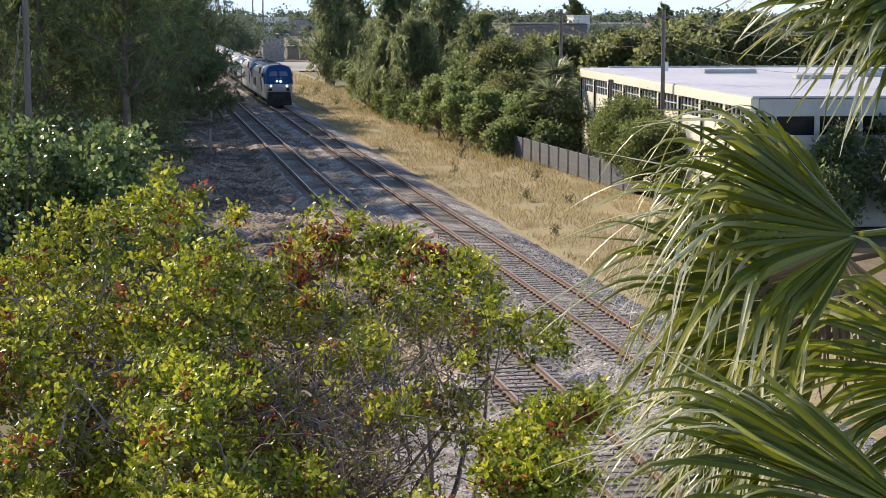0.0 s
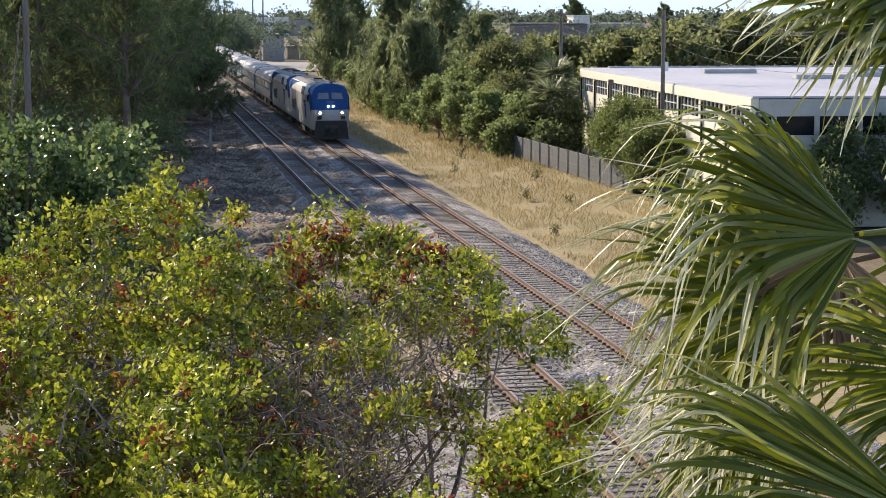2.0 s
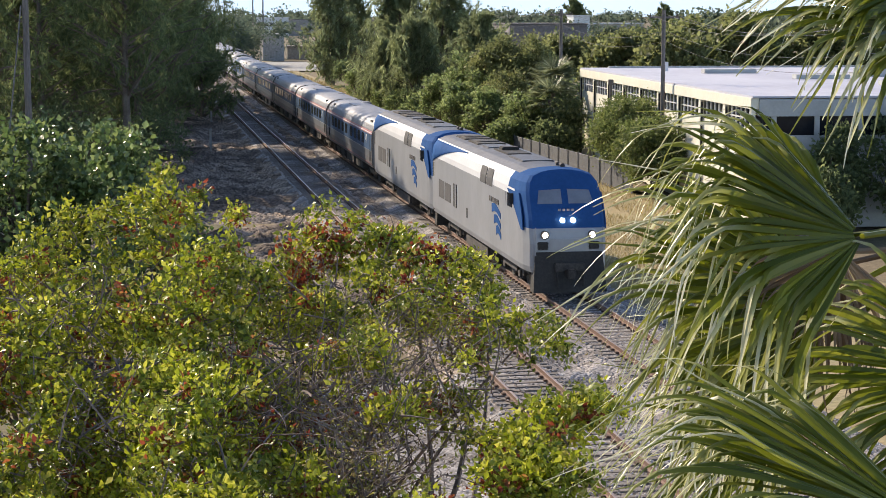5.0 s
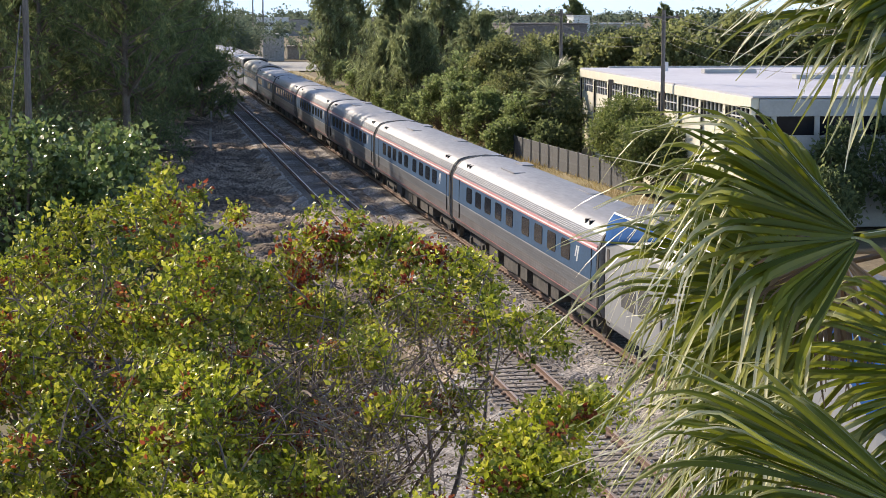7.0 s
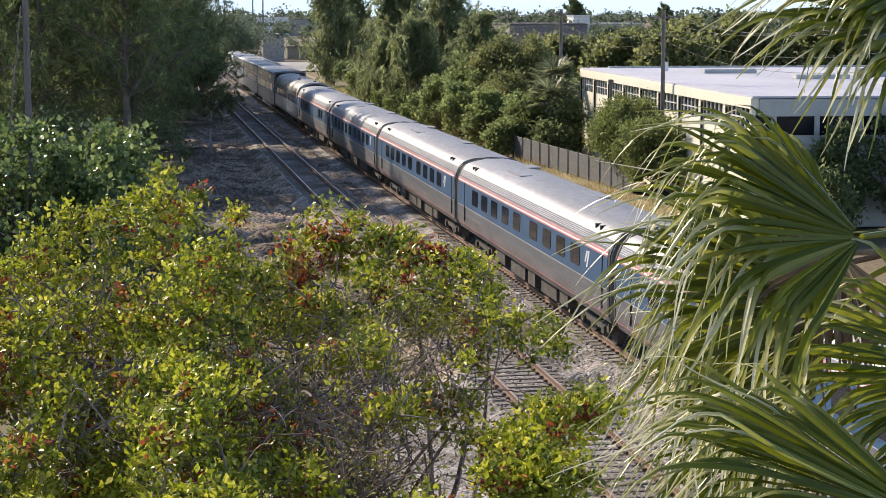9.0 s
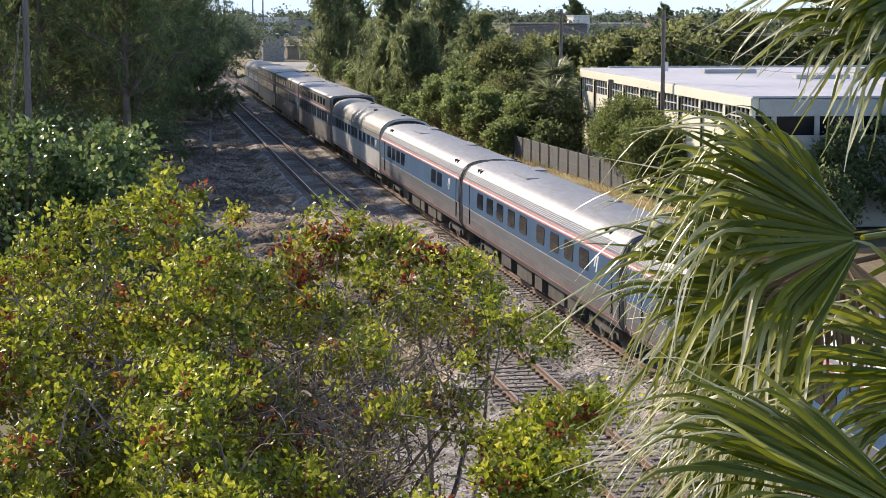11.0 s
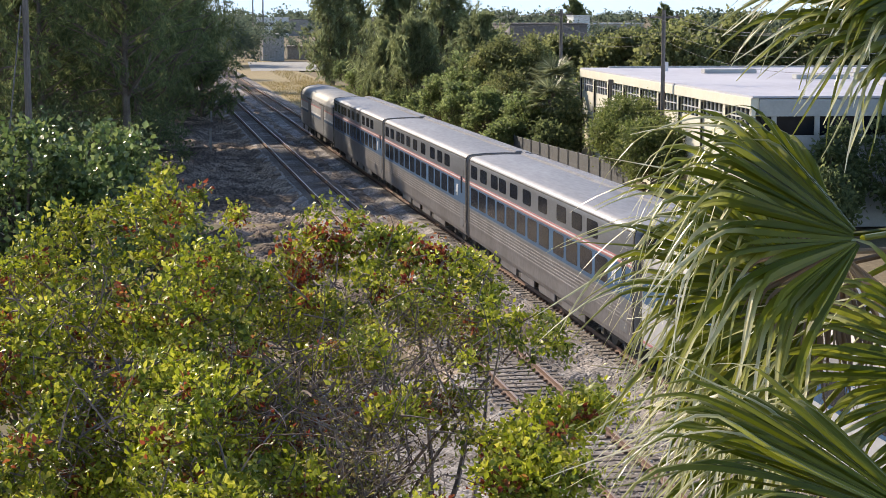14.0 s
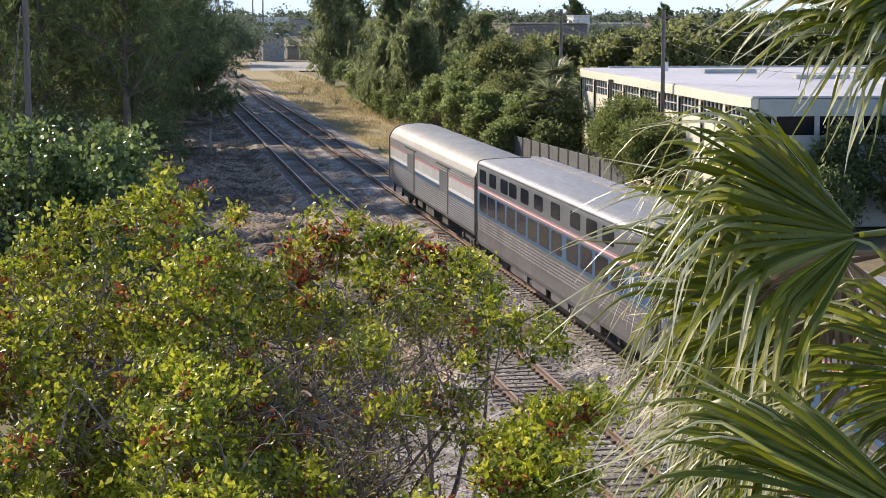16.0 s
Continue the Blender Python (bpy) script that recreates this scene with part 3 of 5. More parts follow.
casuarina((28.2, 196, GROUND), 12.8, 5.0, 120, "pines beyond the verge", needles=G_PINELIGHT, low=0.02)
casuarina((30.8, 186, GROUND), 13.4, 4.8, 120, "pines beyond the verge", needles=G_PINELIGHT, lean=(1.2, 0), low=0.02)
casuarina((27.2, 177, GROUND), 9.4, 3.8, 110, "pines beyond the verge", needles=G_PINELIGHT, low=0.01)
casuarina((25.8, 190, GROUND), 7.5, 3.0, 80, "pines beyond the verge", needles=G_PINELIGHT, low=0.01)
casuarina((31.5, 166, GROUND), 10.0, 3.8, 100, "pines beyond the verge", needles=G_PINELIGHT, low=0.01)

# shrubs and trees beyond the grass verge
broadleaf("olive_tree", "rounded olive-brown broadleaf tree behind green shrubs", "tree", (30.3, 146, GROUND), 2.6, ((0, 0, 5.7), (3.3, 3.0, 3.6)), 130, 1.0, 260, 0.24, 0.6, G_OLIVE, trunk_r=0.22)
broadleaf("olive_tree", "low olive-brown broadleaf tree beside the verge", "tree", (28.6, 140, GROUND), 1.2, ((0, 0, 3.0), (2.6, 2.2, 2.9)), 100, 0.8, 300, 0.2, 0.6, G_OLIVE, trunk_r=0.16)
for x, y, h, r, n, m in ((25.6, 143, 2.7, 1.9, 90, G_VINE), (26.8, 137.5, 2.5, 2.1, 100, G_VINE), (27.2, 150, 3.8, 2.0, 90, G_VINE), (28.5, 132.8, 2.4, 1.9, 90, G_VINE), (26.7, 132.2, 1.2, 1.4, 60, G_VINE), (25.2, 152, 2.8, 1.8, 80, G_VINE), (27.6, 144, 3.2, 2.0, 80, G_VINE), (25.3, 163, 1.7, 1.7, 60, G_VINE), (25.0, 174, 1.6, 1.6, 60, G_VINE), (26.2, 205, 2.0, 2.0, 60, G_VINE), (25.4, 186, 1.5, 1.6, 50, G_VINE), (27.6, 226, 2.0, 2.2, 60, G_VINE)):
    broadleaf("vine_shrub", "yellow-green vine-covered shrub at the grass edge", "shrub", (x, y, GROUND), h * 0.3, ((0, 0, h), (r, r, h * 0.95)), n, 0.62, 230, 0.23, 0.65, m, "shrubs at the verge", trunk_r=0.06, stems=3)
fan_palm((29.9, 130.5, GROUND), 4.3, 40, 1.6, "grey-green cabbage palm among shrubs beside the fence", G_GREYGREEN, "palms by the fence")
fan_palm((31.0, 134.5, GROUND), 5.6, 40, 1.7, "taller grey-green cabbage palm beside the building", G_GREYGREEN, "palms by the fence")
fan_palm((28.9, 135, GROUND), 3.0, 34, 1.5, "short grey-green cabbage palm among shrubs", G_GREYGREEN, "palms by the fence")
for x, y, h, r in ((29.5, 255, 2.0, 2.6), (31.5, 240, 2.2, 2.6), (33.6, 84.2, 2.6, 1.7), (37.0, 84.0, 2.9, 2.0), (41.5, 83.6, 3.0, 2.4), (32.0, 81.5, 1.6, 1.4), (30.6, 129.5, 2.4, 1.5), (29.4, 127.5, 1.5, 1.2), (31.6, 137, 3.0, 1.6), (33.5, 150, 3.0, 2.6), (36.5, 158, 2.8, 3.0)):
    broadleaf("dark_shrub", "dark green leafy shrub beside a wall", "shrub", (x, y, GROUND), 0.9, ((0, 0, h), (r, r * 1.2, h)), 60, 0.7, 160, 0.27, 0.6, G_PINE, "dark shrubs", trunk_r=0.08)
broadleaf("green_bush", "dense green rounded bush before the cream building", "shrub", (29.4, 108, GROUND), 1.8, ((0.2, 0, 3.1), (2.0, 3.4, 2.5)), 190, 0.75, 330, 0.2, 0.45, G_BUSH, trunk_r=0.14, stems=2)
broadleaf("green_bush", "dense green rounded bush beside the wire fence", "shrub", (29.3, 101.5, GROUND), 1.6, ((0.2, 0, 2.5), (2.1, 3.0, 2.2)), 160, 0.7, 330, 0.2, 0.45, G_BUSH, trunk_r=0.16)
for x, y, h, r in ((57, 244, 7.0, 5.0), (65, 240, 7.8, 5.0), (72, 236, 8.4, 5.2), (79, 240, 8.0, 5.5), (51.5, 190, 8.0, 4.0), (57, 186, 9.4, 4.5), (63, 184, 10.2, 4.8), (70, 180, 10.4, 5), (78, 176, 10.6, 5), (86, 172, 10.8, 5), (94, 168, 11, 5), (53, 175, 8.6, 4)):
    broadleaf("hedge_tree", "olive-green broadleaf tree behind the flat-roofed building", "tree", (x, y, GROUND), h * 0.25, ((0, 0, h * 0.55), (r, r * 0.8, h * 0.5)), 80, 1.35, 44, 0.58, 0.7, G_OLIVE, "trees behind the building", trunk_r=0.2)
for x, y, s in ((20.6, 118, 0.5), (22.8, 128, 0.7), (24.4, 142, 0.9), (21.6, 100, 0.45), (22.2, 205, 0.9), (22.6, 232, 0.9), (21.2, 236, 0.7), (23.8, 175, 0.8), (19.6, 84, 0.35), (24.8, 112, 0.6), (23.6, 98, 0.4)):
    broadleaf("weed_clump", "small green weed standing in dry grass", "weed", (x, y, GROUND), s * 0.4, ((0, 0, s * 0.9), (s * 0.6, s * 0.6, s * 0.8)), 10, 0.3 * s + 0.1, 420, 0.10, 0.4, G_WEED, "weeds in the grass", trunk_r=0.02)
scatter_blades("dry_grass", "dry straw-coloured grass blades", 52000, (18.3, 28.5), (62, 280), -0.62, 0.34, G_STRAW, 0.6, 0.012)
scatter_blades("tall_dry_grass", "tall dry grass along the tree line", 3500, (23.5, 27.5), (120, 330), -0.6, 0.55, G_STRAW, 0.35, 0.03)

# glossy tree on the bank beside the old track
broadleaf("sea_grape_tree", "dark green glossy round-leaved tree in half shade", "tree", (-3.0, 57, GROUND), 2.5, ((0, 0, 4.0), (4.2, 3.4, 3.6)), 130, 0.85, 190, 0.22, 0.85, G_GRAPE, trunk_r=0.2, stems=3)
broadleaf("sea_grape_tree", "low dark green glossy shrub at the old track's edge", "shrub", (0.4, 52, GROUND), 1.5, ((0, 0, 2.9), (1.6, 2.0, 3.0)), 60, 0.7, 200, 0.18, 0.8, G_GRAPE, trunk_r=0.12, stems=2)
broadleaf("understory_shrub", "dark shrub below the casuarinas", "shrub", (-3.5, 100, GROUND), 1.6, ((0, 0, 2.6), (4.5, 4, 2.6)), 60, 1.1, 110, 0.22, 0.6, G_PINE, trunk_r=0.1, stems=2)
broadleaf("understory_shrub", "dark shrub below the casuarinas beside gravel", "shrub", (1.2, 124, GROUND), 1.4, ((0, 0, 1.8), (2.6, 5, 2.2)), 50, 0.9, 130, 0.2, 0.5, G_PINE, trunk_r=0.1, stems=2)

# far tree line
tagged(new("backdrop", mesh("backdrop", [(-2200, 4300, -20), (2600, 4300, -20), (2600, 4300, 260), (-2200, 4300, 260)], [(0, 1, 2, 3)], M_HAZE)), "pale blue hazy sky at the horizon", "sky", kind="structure")
def far_trees(name, label, n, y_near, y_far, x0, x1, h0, h1, size=1.6, per=4):
    cen, rad = [], []
    for i in range(n):
        y = rng.uniform(y_near, y_far)
        x = rng.uniform(x0, x1) * y / 1000
        h = rng.uniform(h0, h1)
        for k in range(4):
            cen.append((x + rng.normal() * h * 0.4, y + rng.normal() * 3, GROUND + h * rng.uniform(0.3, 0.8)))
            rad.append(h * rng.uniform(0.22, 0.36))
    ob = new(name, leaf_mesh(name, *clump_leaves(cen, rad, per, size, 0.75, 0.9), G_FAR))
    return tagged(ob, label, "trees", kind="stuff")


far_trees("far_woods", "distant belt of low green trees", 800, 640, 1500, -350, 750, 8, 13)
far_trees("verge_end_shrubs", "dark shrubs beside the far sheds", 3, 420, 440, 81, 86, 4.0, 5.0, 0.5, 40)
far_trees("shrubs_past_pines", "leafy trees behind the verge pines", 36, 290, 400, 140, 196, 5.0, 8.5, 0.5, 36)
far_trees("trees_past_old_track", "trees beyond the old track with haze in their colour", 16, 340, 470, 40, 58, 7, 12, 0.5, 30)
far_trees("mid_woods", "belt of trees between far buildings", 70, 520, 640, 150, 520, 5.0, 8.0, 0.9, 12)
far_trees("lower_woods", "trees beyond the casuarinas", 40, 330, 700, -240, 20, 8, 14)
casuarina((170, 700, GROUND), 14.5, 7, 60, "lone far pines", size=1.4)
casuarina((203, 690, GROUND), 13, 5, 40, "lone far pines", size=1.4)

# ---- buildings, poles, fence ----
def flat_roofed_building():
    """Long single-storey building: local x along its depth, local y from its near corner to its far one."""
    t = thing("flat_roofed_building", "long cream flat-roofed building with high windows", "building", (29.9, 86.0, GROUND), -3.4)
    LEN, DEP, H = 46.6, 24.0, 6.45
    part("wall", blocks(0.12, 0.36, 0.0, LEN, 0, 4.9), M_CREAM, t, "cream painted wall facing the railway")
    part("wall", blocks(0.36, DEP, LEN - 0.24, LEN, 0, 5.9), M_CREAM, t)
    part("wall", blocks(DEP - 0.24, DEP, 0.24, LEN - 0.24, 0, 5.9), M_CREAM, t)
    # End wall, its fascia and piers: shade painted in as grey.
    part("wall", blocks(0.36, DEP, 0.0, 0.24, 0, 4.6), M_SHADEWALL, t, "end wall with its shade painted in grey")
    part("fascia", blocks(-0.05, 0.36, 0, LEN + 0.05, 5.9, H, 0.02), M_CREAM, t, "deep cream fascia under the roof edge")
    part("fascia", blocks(0.36, DEP, -0.12, 0.24, 5.55, H - 0.05, 0.02), M_SHADEWALL, t, "end fascia with its shade painted in grey")
    part("window_band", blocks(0.2, 0.30, 0.3, LEN - 0.3, 4.9, 5.9), M_GLASS, t, "dark glazing behind the piers")
    part("window_band", blocks(0.5, DEP - 0.3, 0.08, 0.16, 4.6, 5.55), M_GLASS, t)
    bm = bmesh.new()
    box(bm, 0.0, DEP + 0.1, -0.1, LEN + 0.08, H, H + 0.10)
    part("roof", bm, M_ROOFWHITE, t, "flat white membrane roof")
    n = 9
    for i in range(n + 1):
        y = i * LEN / n
        part("pier", blocks(-0.02, 0.2, max(0, y - 0.17), min(LEN, y + 0.17), 0, 5.9, 0.01), M_CREAM, t)
        if i:
            part("downpipe", rod(bmesh.new(), (0.02, y - 0.32, 0.1), (0.02, y - 0.32, 5.8), 0.06), M_DARK, t)
        if i < n:
            for k in range(1, 6):
                part("mullion", blocks(0.13, 0.21, y + k * LEN / n / 6 - 0.035, y + k * LEN / n / 6 + 0.035, 4.9, 5.9), M_WHITE, t)
            part("transom", blocks(0.14, 0.2, y + 0.2, y + LEN / n - 0.2, 5.36, 5.42), M_WHITE, t)
    for k in range(11):
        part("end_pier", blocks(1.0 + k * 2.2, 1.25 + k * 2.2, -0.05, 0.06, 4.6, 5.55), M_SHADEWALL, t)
    for i, (x, y, l) in enumerate(((6, 33, 3.6), (9, 22, 3.4), (14, 26, 4.0), (11, 12, 3.2), (17, 34, 3.0))):
        part("skylight_curb", blocks(x, x + l, y, y + 1.0, H + 0.1, H + 0.38, 0.03), M_SHADEWALL, t, "low grey roof curb")
    part("roof_vent", rod(bmesh.new(), (4.5, 38, H + 0.1), (4.5, 38, H + 0.75), 0.16), M_WHITE, t, "pale round roof vent")
    part("parapet", blocks(2.0, DEP, LEN - 0.7, LEN - 0.35, H + 0.1, H + 0.22), M_SHADEWALL, t)
    return t


flat_roofed_building()


def simple_building(name, label, x0, x1, y0, y1, top, wall, roof, bands=(), category="building"):
    cx, cy = (x0 + x1) / 2, (y0 + y1) / 2
    t = thing(name, label, category, (cx, cy, GROUND))
    w, d = (x1 - x0) / 2, (y1 - y0) / 2
    part("wall", blocks(-w, w, -d, d, 0, top), wall, t)
    part("roof", blocks(-w - 0.3, w + 0.3, -d - 0.3, d + 0.3, top, top + 0.35, 0.05), roof, t)
    for z0, z1, n in bands:
        for i in range(n):
            a = -w + (i + 0.15) * 2 * w / n
            part("window", blocks(a, a + 1.4 * w / n, -d - 0.04, -d + 0.05, z0, z1), M_GLASS, t)
    return t


simple_building("white_office", "white two-storey far building with window bands", 52.0, 66.0, 800, 812, 8.2, M_WHITE, M_WHITE, [(1.6, 2.8, 5), (4.6, 5.9, 5)])
simple_building("grey_warehouse", "grey far warehouse behind trees", 66.5, 80, 830, 850, 7.2, M_CONCRETE, M_GREYROOF)
simple_building("concrete_shed", "pale concrete shed at the end of the verge", 27.3, 32.0, 400, 410, 5.6, M_CONCRETE, M_CONCRETE)
simple_building("tan_hut", "small tan hut beside a paved crossing", 34.4, 39.4, 421, 427, 2.7, M_TANWALL, M_TANWALL)
simple_building("cream_house", "cream house with a dark roof behind pines", 37.8, 46, 330, 345, 5.6, M_CREAM, M_GREYROOF, [(2.4, 4.2, 4)])
simple_building("dark_roofed_house", "dark-roofed house behind the cream one", 44, 56, 400, 415, 8.6, M_GREYROOF, M_GREYROOF)
simple_building("brown_shed", "large brown-grey metal shed beyond the trees", 90.5, 110, 440, 470, 7.6, M_BROWNWALL, M_GREYROOF)
simple_building("white_block", "small white far rooftop block", 155, 161, 640, 650, 9.2, M_WHITE, M_WHITE)
simple_building("cream_block", "low cream far building", 142, 185, 655, 670, 6.4, M_TANWALL, M_WHITE, [(2, 4, 8)])
crossing = new("paved_crossing", mesh("paved_crossing", [(20.5, 332, -0.5), (46, 332, -0.5), (46, 392, -0.5), (23.5, 392, -0.5)], [(0, 1, 2, 3)], M_CONCRETE))
tagged(crossing, "pale paved yard beyond the verge", "pavement", kind="structure")


def pole(x, y, top, r, label, arm=True):
    t = thing("utility_pole", label, "utility pole", (x, y, GROUND), group="utility poles")
    part("shaft", rod(bmesh.new(), (0, 0, -0.3), (0, 0, top - GROUND), r, r * 0.75, 10), M_POLE, t)
    if arm:
        part("crossarm", blocks(-0.9, 0.9, -0.05, 0.05, top - GROUND - 0.5, top - GROUND - 0.38, 0.01), M_POLE, t)
        for s in (-0.8, 0.0, 0.8):
            part("insulator", rod(bmesh.new(), (s, 0, top - GROUND - 0.38), (s, 0, top - GROUND - 0.2), 0.05, 0.03), M_DARK, t)
    return t


pole(-5.58, 96.7, 15.5, 0.2, "weathered wooden utility pole before dark pines", False)
pole(33.2, 141.2, 10.3, 0.16, "wooden utility pole rising above shrubs")
pole(30.4, 103.2, 10.2, 0.15, "wooden utility pole before the cream building")
pole(26.5, 420, 15.5, 0.2, "far wooden utility pole")
pole(29.5, 430, 15.5, 0.2, "far wooden utility pole")
wire = thing("overhead_wires", "thin overhead wires between utility poles", "wires", (0, 0, 0))
for dx, dz in ((-0.8, 0.0), (0.0, 0.1), (0.8, 0.0), (0.1, -0.9), (0.1, -1.5)):
    for a, b in (((30.4, 103.2, 9.9), (24.5, 58.0, 9.6)), ((33.2, 141.2, 10.0), (30.4, 103.2, 9.9)), ((33.2, 141.2, 10.0), (34.5, 250, 10.4))):
        a, b = np.array(a) + (dx, 0, dz), np.array(b) + (dx, 0, dz)
        path = [(a + (b - a) * s - np.array((0, 0, 0.7 * 4 * s * (1 - s))), 0.008) for s in np.linspace(0, 1, 14)]
        v, f = tubes([path], 4)
        hang("wire", mesh("wire", v, f, M_WIRE), wire)
guy = thing("guy_wire", "pale guy wire of the wooden pole", "wire", (-6.4, 96.7, GROUND))
v, f = tubes([[((-0.7, 0, 0), 0.04), ((0.6, 0, 11), 0.04)]], 5)
hang("strand", mesh("strand", v, f, M_FENCE), guy)
for px, py, ph in ((5.5, 140.3, 1.75), (7.0, 176, 1.2)):
    post = thing("marker_post", "short grey concrete marker post", "post", (px, py, GROUND), group="marker posts")
    part("post", blocks(-0.09, 0.09, -0.09, 0.09, -0.2, ph, 0.02), M_CONCRETE, post)
    part("cap", blocks(-0.1, 0.1, -0.1, 0.1, ph, ph + 0.05, 0.015), M_CONCRETE, post)
lampost = thing("service_post", "short grey service post before the cream wall", "post", (30.9, 117.0, GROUND))
part("post", rod(bmesh.new(), (0, 0, -0.2), (0, 0, 5.9), 0.11), M_POLE, lampost)
part("cap", blocks(-0.16, 0.16, -0.16, 0.16, 5.9, 6.25, 0.04), M_POLE, lampost)


def fence(a, b, high):
    t = thing("slatted_wire_fence", "grey chain-link fence with privacy slats", "fence", (*a, GROUND))
    a2, b2 = Vector((*a, 0)), Vector((*b, 0))
    d = b2 - a2
    n = int(d.length / 0.16)
    for i in range(n):
        q = d * ((i + 0.5) / n)
        o = hang("slat", FENCE_SLAT, t)
        o.matrix_basis = pose(q.x, q.y, 0.06 + 0.03 * math.sin(i * 2.1), 0, 0, math.degrees(math.atan2(d.y, d.x)))
    for i in range(int(d.length / 2.4) + 1):
        q = d * min(1.0, i * 2.4 / d.length)
        part("post", rod(bmesh.new(), (q.x - 0.05, q.y, -0.2), (q.x - 0.05, q.y, high + 0.12), 0.035), M_FENCE, t)
    part("top_rail", rod(bmesh.new(), (0, 0, high), (d.x, d.y, high), 0.03), M_FENCE, t)
    return t


bm = blocks(-0.068, 0.068, -0.008, 0.008, 0, 1.55)
FENCE_SLAT = bpy.data.meshes.new("slat")
bm.to_mesh(FENCE_SLAT)
bm.free()
FENCE_SLAT.materials.append(M_FENCE)
fence((27.3, 133.5), (28.6, 103.0), 1.6)


# ---- the train ----
def full(half):
    """Closed section from its right half, bottom to top."""
    return [(x, z) for x, z in half] + [(-x, z) for x, z in reversed(half) if x > 1e-6]


def flutes(x, z0, z1, n, depth):
    """Fluted steel: small steps in and out between two heights."""
    out, h = [], (z1 - z0) / n
    for i in range(n):
        z = z0 + i * h
        out += [(x, z + 0.1 * h), (x, z + 0.5 * h), (x - depth, z + 0.6 * h), (x - depth, z + 0.95 * h)]
    return out


def loft(section, stations, material, pick=None, caps=True):
    """A shell along y: stations of (y, sideways scale)."""
    n = len(section)
    verts = [(x * s, y, z) for y, s in stations for x, z in section]
    faces = [(j * n + i, j * n + (i + 1) % n, (j + 1) * n + (i + 1) % n, (j + 1) * n + i) for j in range(len(stations) - 1) for i in range(n)]
    if caps:
        faces += [tuple(range(n))[::-1], tuple(range((len(stations) - 1) * n, len(stations) * n))]
    me = mesh("shell", verts, faces, material)
    for f in me.polygons:
        f.use_smooth = f.center.z > 3.57 and len(f.vertices) == 4
        if pick:
            f.material_index = pick(f.center)
    return me


def width_at(half, z):
    """Half width of a section at a height on its side."""
    pts = sorted((pz, px) for px, pz in half)
    return float(np.interp(z, [a for a, _ in pts], [b for _, b in pts]))


def panel(half, side, y0, y1, z0, z1, off=0.006, thick=0.03):
    bm = bmesh.new()
    w0, w1 = width_at(half, z0) + off, width_at(half, z1) + off
    v = [bm.verts.new((side * (w - t), y, z)) for y in (y0, y1) for w, z in ((w0, z0), (w1, z1)) for t in (0, thick)]
    for f in ((0, 2, 6, 4), (1, 5, 7, 3), (0, 1, 3, 2), (4, 6, 7, 5), (0, 4, 5, 1), (2, 3, 7, 6)):
        bm.faces.new([v[i] for i in f])
    return bm


def curved_panel(half, side, y0, y1, z0, z1, off=0.02, rows=8):
    """A panel that follows the side's curve, with returns into the shell."""
    bm = bmesh.new()
    zs = [z0 + (z1 - z0) * k / rows for k in range(rows + 1)]
    out = [[bm.verts.new((side * (width_at(half, z) + off), y, z)) for z in zs] for y in (y0, y1)]
    inn = [[bm.verts.new((side * (width_at(half, z) - 0.05), y, z)) for z in zs] for y in (y0, y1)]
    for k in range(rows):
        bm.faces.new((out[0][k], out[0][k + 1], out[1][k + 1], out[1][k]))
        for e in (0, 1):
            bm.faces.new((out[e][k], out[e][k + 1], inn[e][k + 1], inn[e][k]))
    for k in (0, rows):
        bm.faces.new((out[0][k], out[1][k], inn[1][k], inn[0][k]))
    return bm


def rounded_pane(half, side, y0, y1, z0, z1, r=0.1, off=0.02):
    """A window pane with rounded corners, following the side's slope."""
    bm = bmesh.new()
    ring = []
    for cy, cz, a0 in ((y1 - r, z1 - r, 0), (y0 + r, z1 - r, 90), (y0 + r, z0 + r, 180), (y1 - r, z0 + r, 270)):
        for k in range(4):
            a = radians(a0 + k * 30)
            y, z = cy + r * math.cos(a), cz + r * math.sin(a)
            ring.append((y, z))
    out = [bm.verts.new((side * (width_at(half, z) + off), y, z)) for y, z in ring]
    inn = [bm.verts.new((side * (width_at(half, z) - 0.03), y, z)) for y, z in ring]
    bm.faces.new(out)
    for i in range(len(out)):
        j = (i + 1) % len(out)
        bm.faces.new((out[i], out[j], inn[j], inn[i]))
    return bm


def bogie(parent, y, half_base=1.3, r=0.46, axles=2):
    b = part("bogie", box(box(blocks(-1.12, -0.98, y - half_base - 0.5, y + half_base + 0.5, 0.42, 0.72, 0.03), 0.98, 1.12, y - half_base - 0.5, y + half_base + 0.5, 0.42, 0.72, 0.03), -0.98, 0.98, y - 0.25, y + 0.25, 0.45, 0.75), M_UNDER, parent, "grimy cast steel bogie")
    for i in range(axles):
        ay = y - half_base + 2 * half_base * i / (axles - 1)
        for s in (-1, 1):
            bm = bmesh.new()
            rod(bm, (s * 0.69, ay, r), (s * 0.82, ay, r), r, r * 0.985, 24)
            rod(bm, (s * 0.66, ay, r), (s * 0.70, ay, r), r + 0.03, r + 0.03, 24)
            part("wheel", bm, M_UNDER, b)
            part("axle_box", blocks(min(s * 1.1, s * 1.2), max(s * 1.1, s * 1.2), ay - 0.17, ay + 0.17, 0.34, 0.62, 0.03), M_UNDER, b)
        for s in (-1, 1):
            part("spring", rod(bmesh.new(), (s * 1.05, ay + 0.34, 0.5), (s * 1.05, ay + 0.34, 0.86), 0.09), M_DARK, b)
    return b


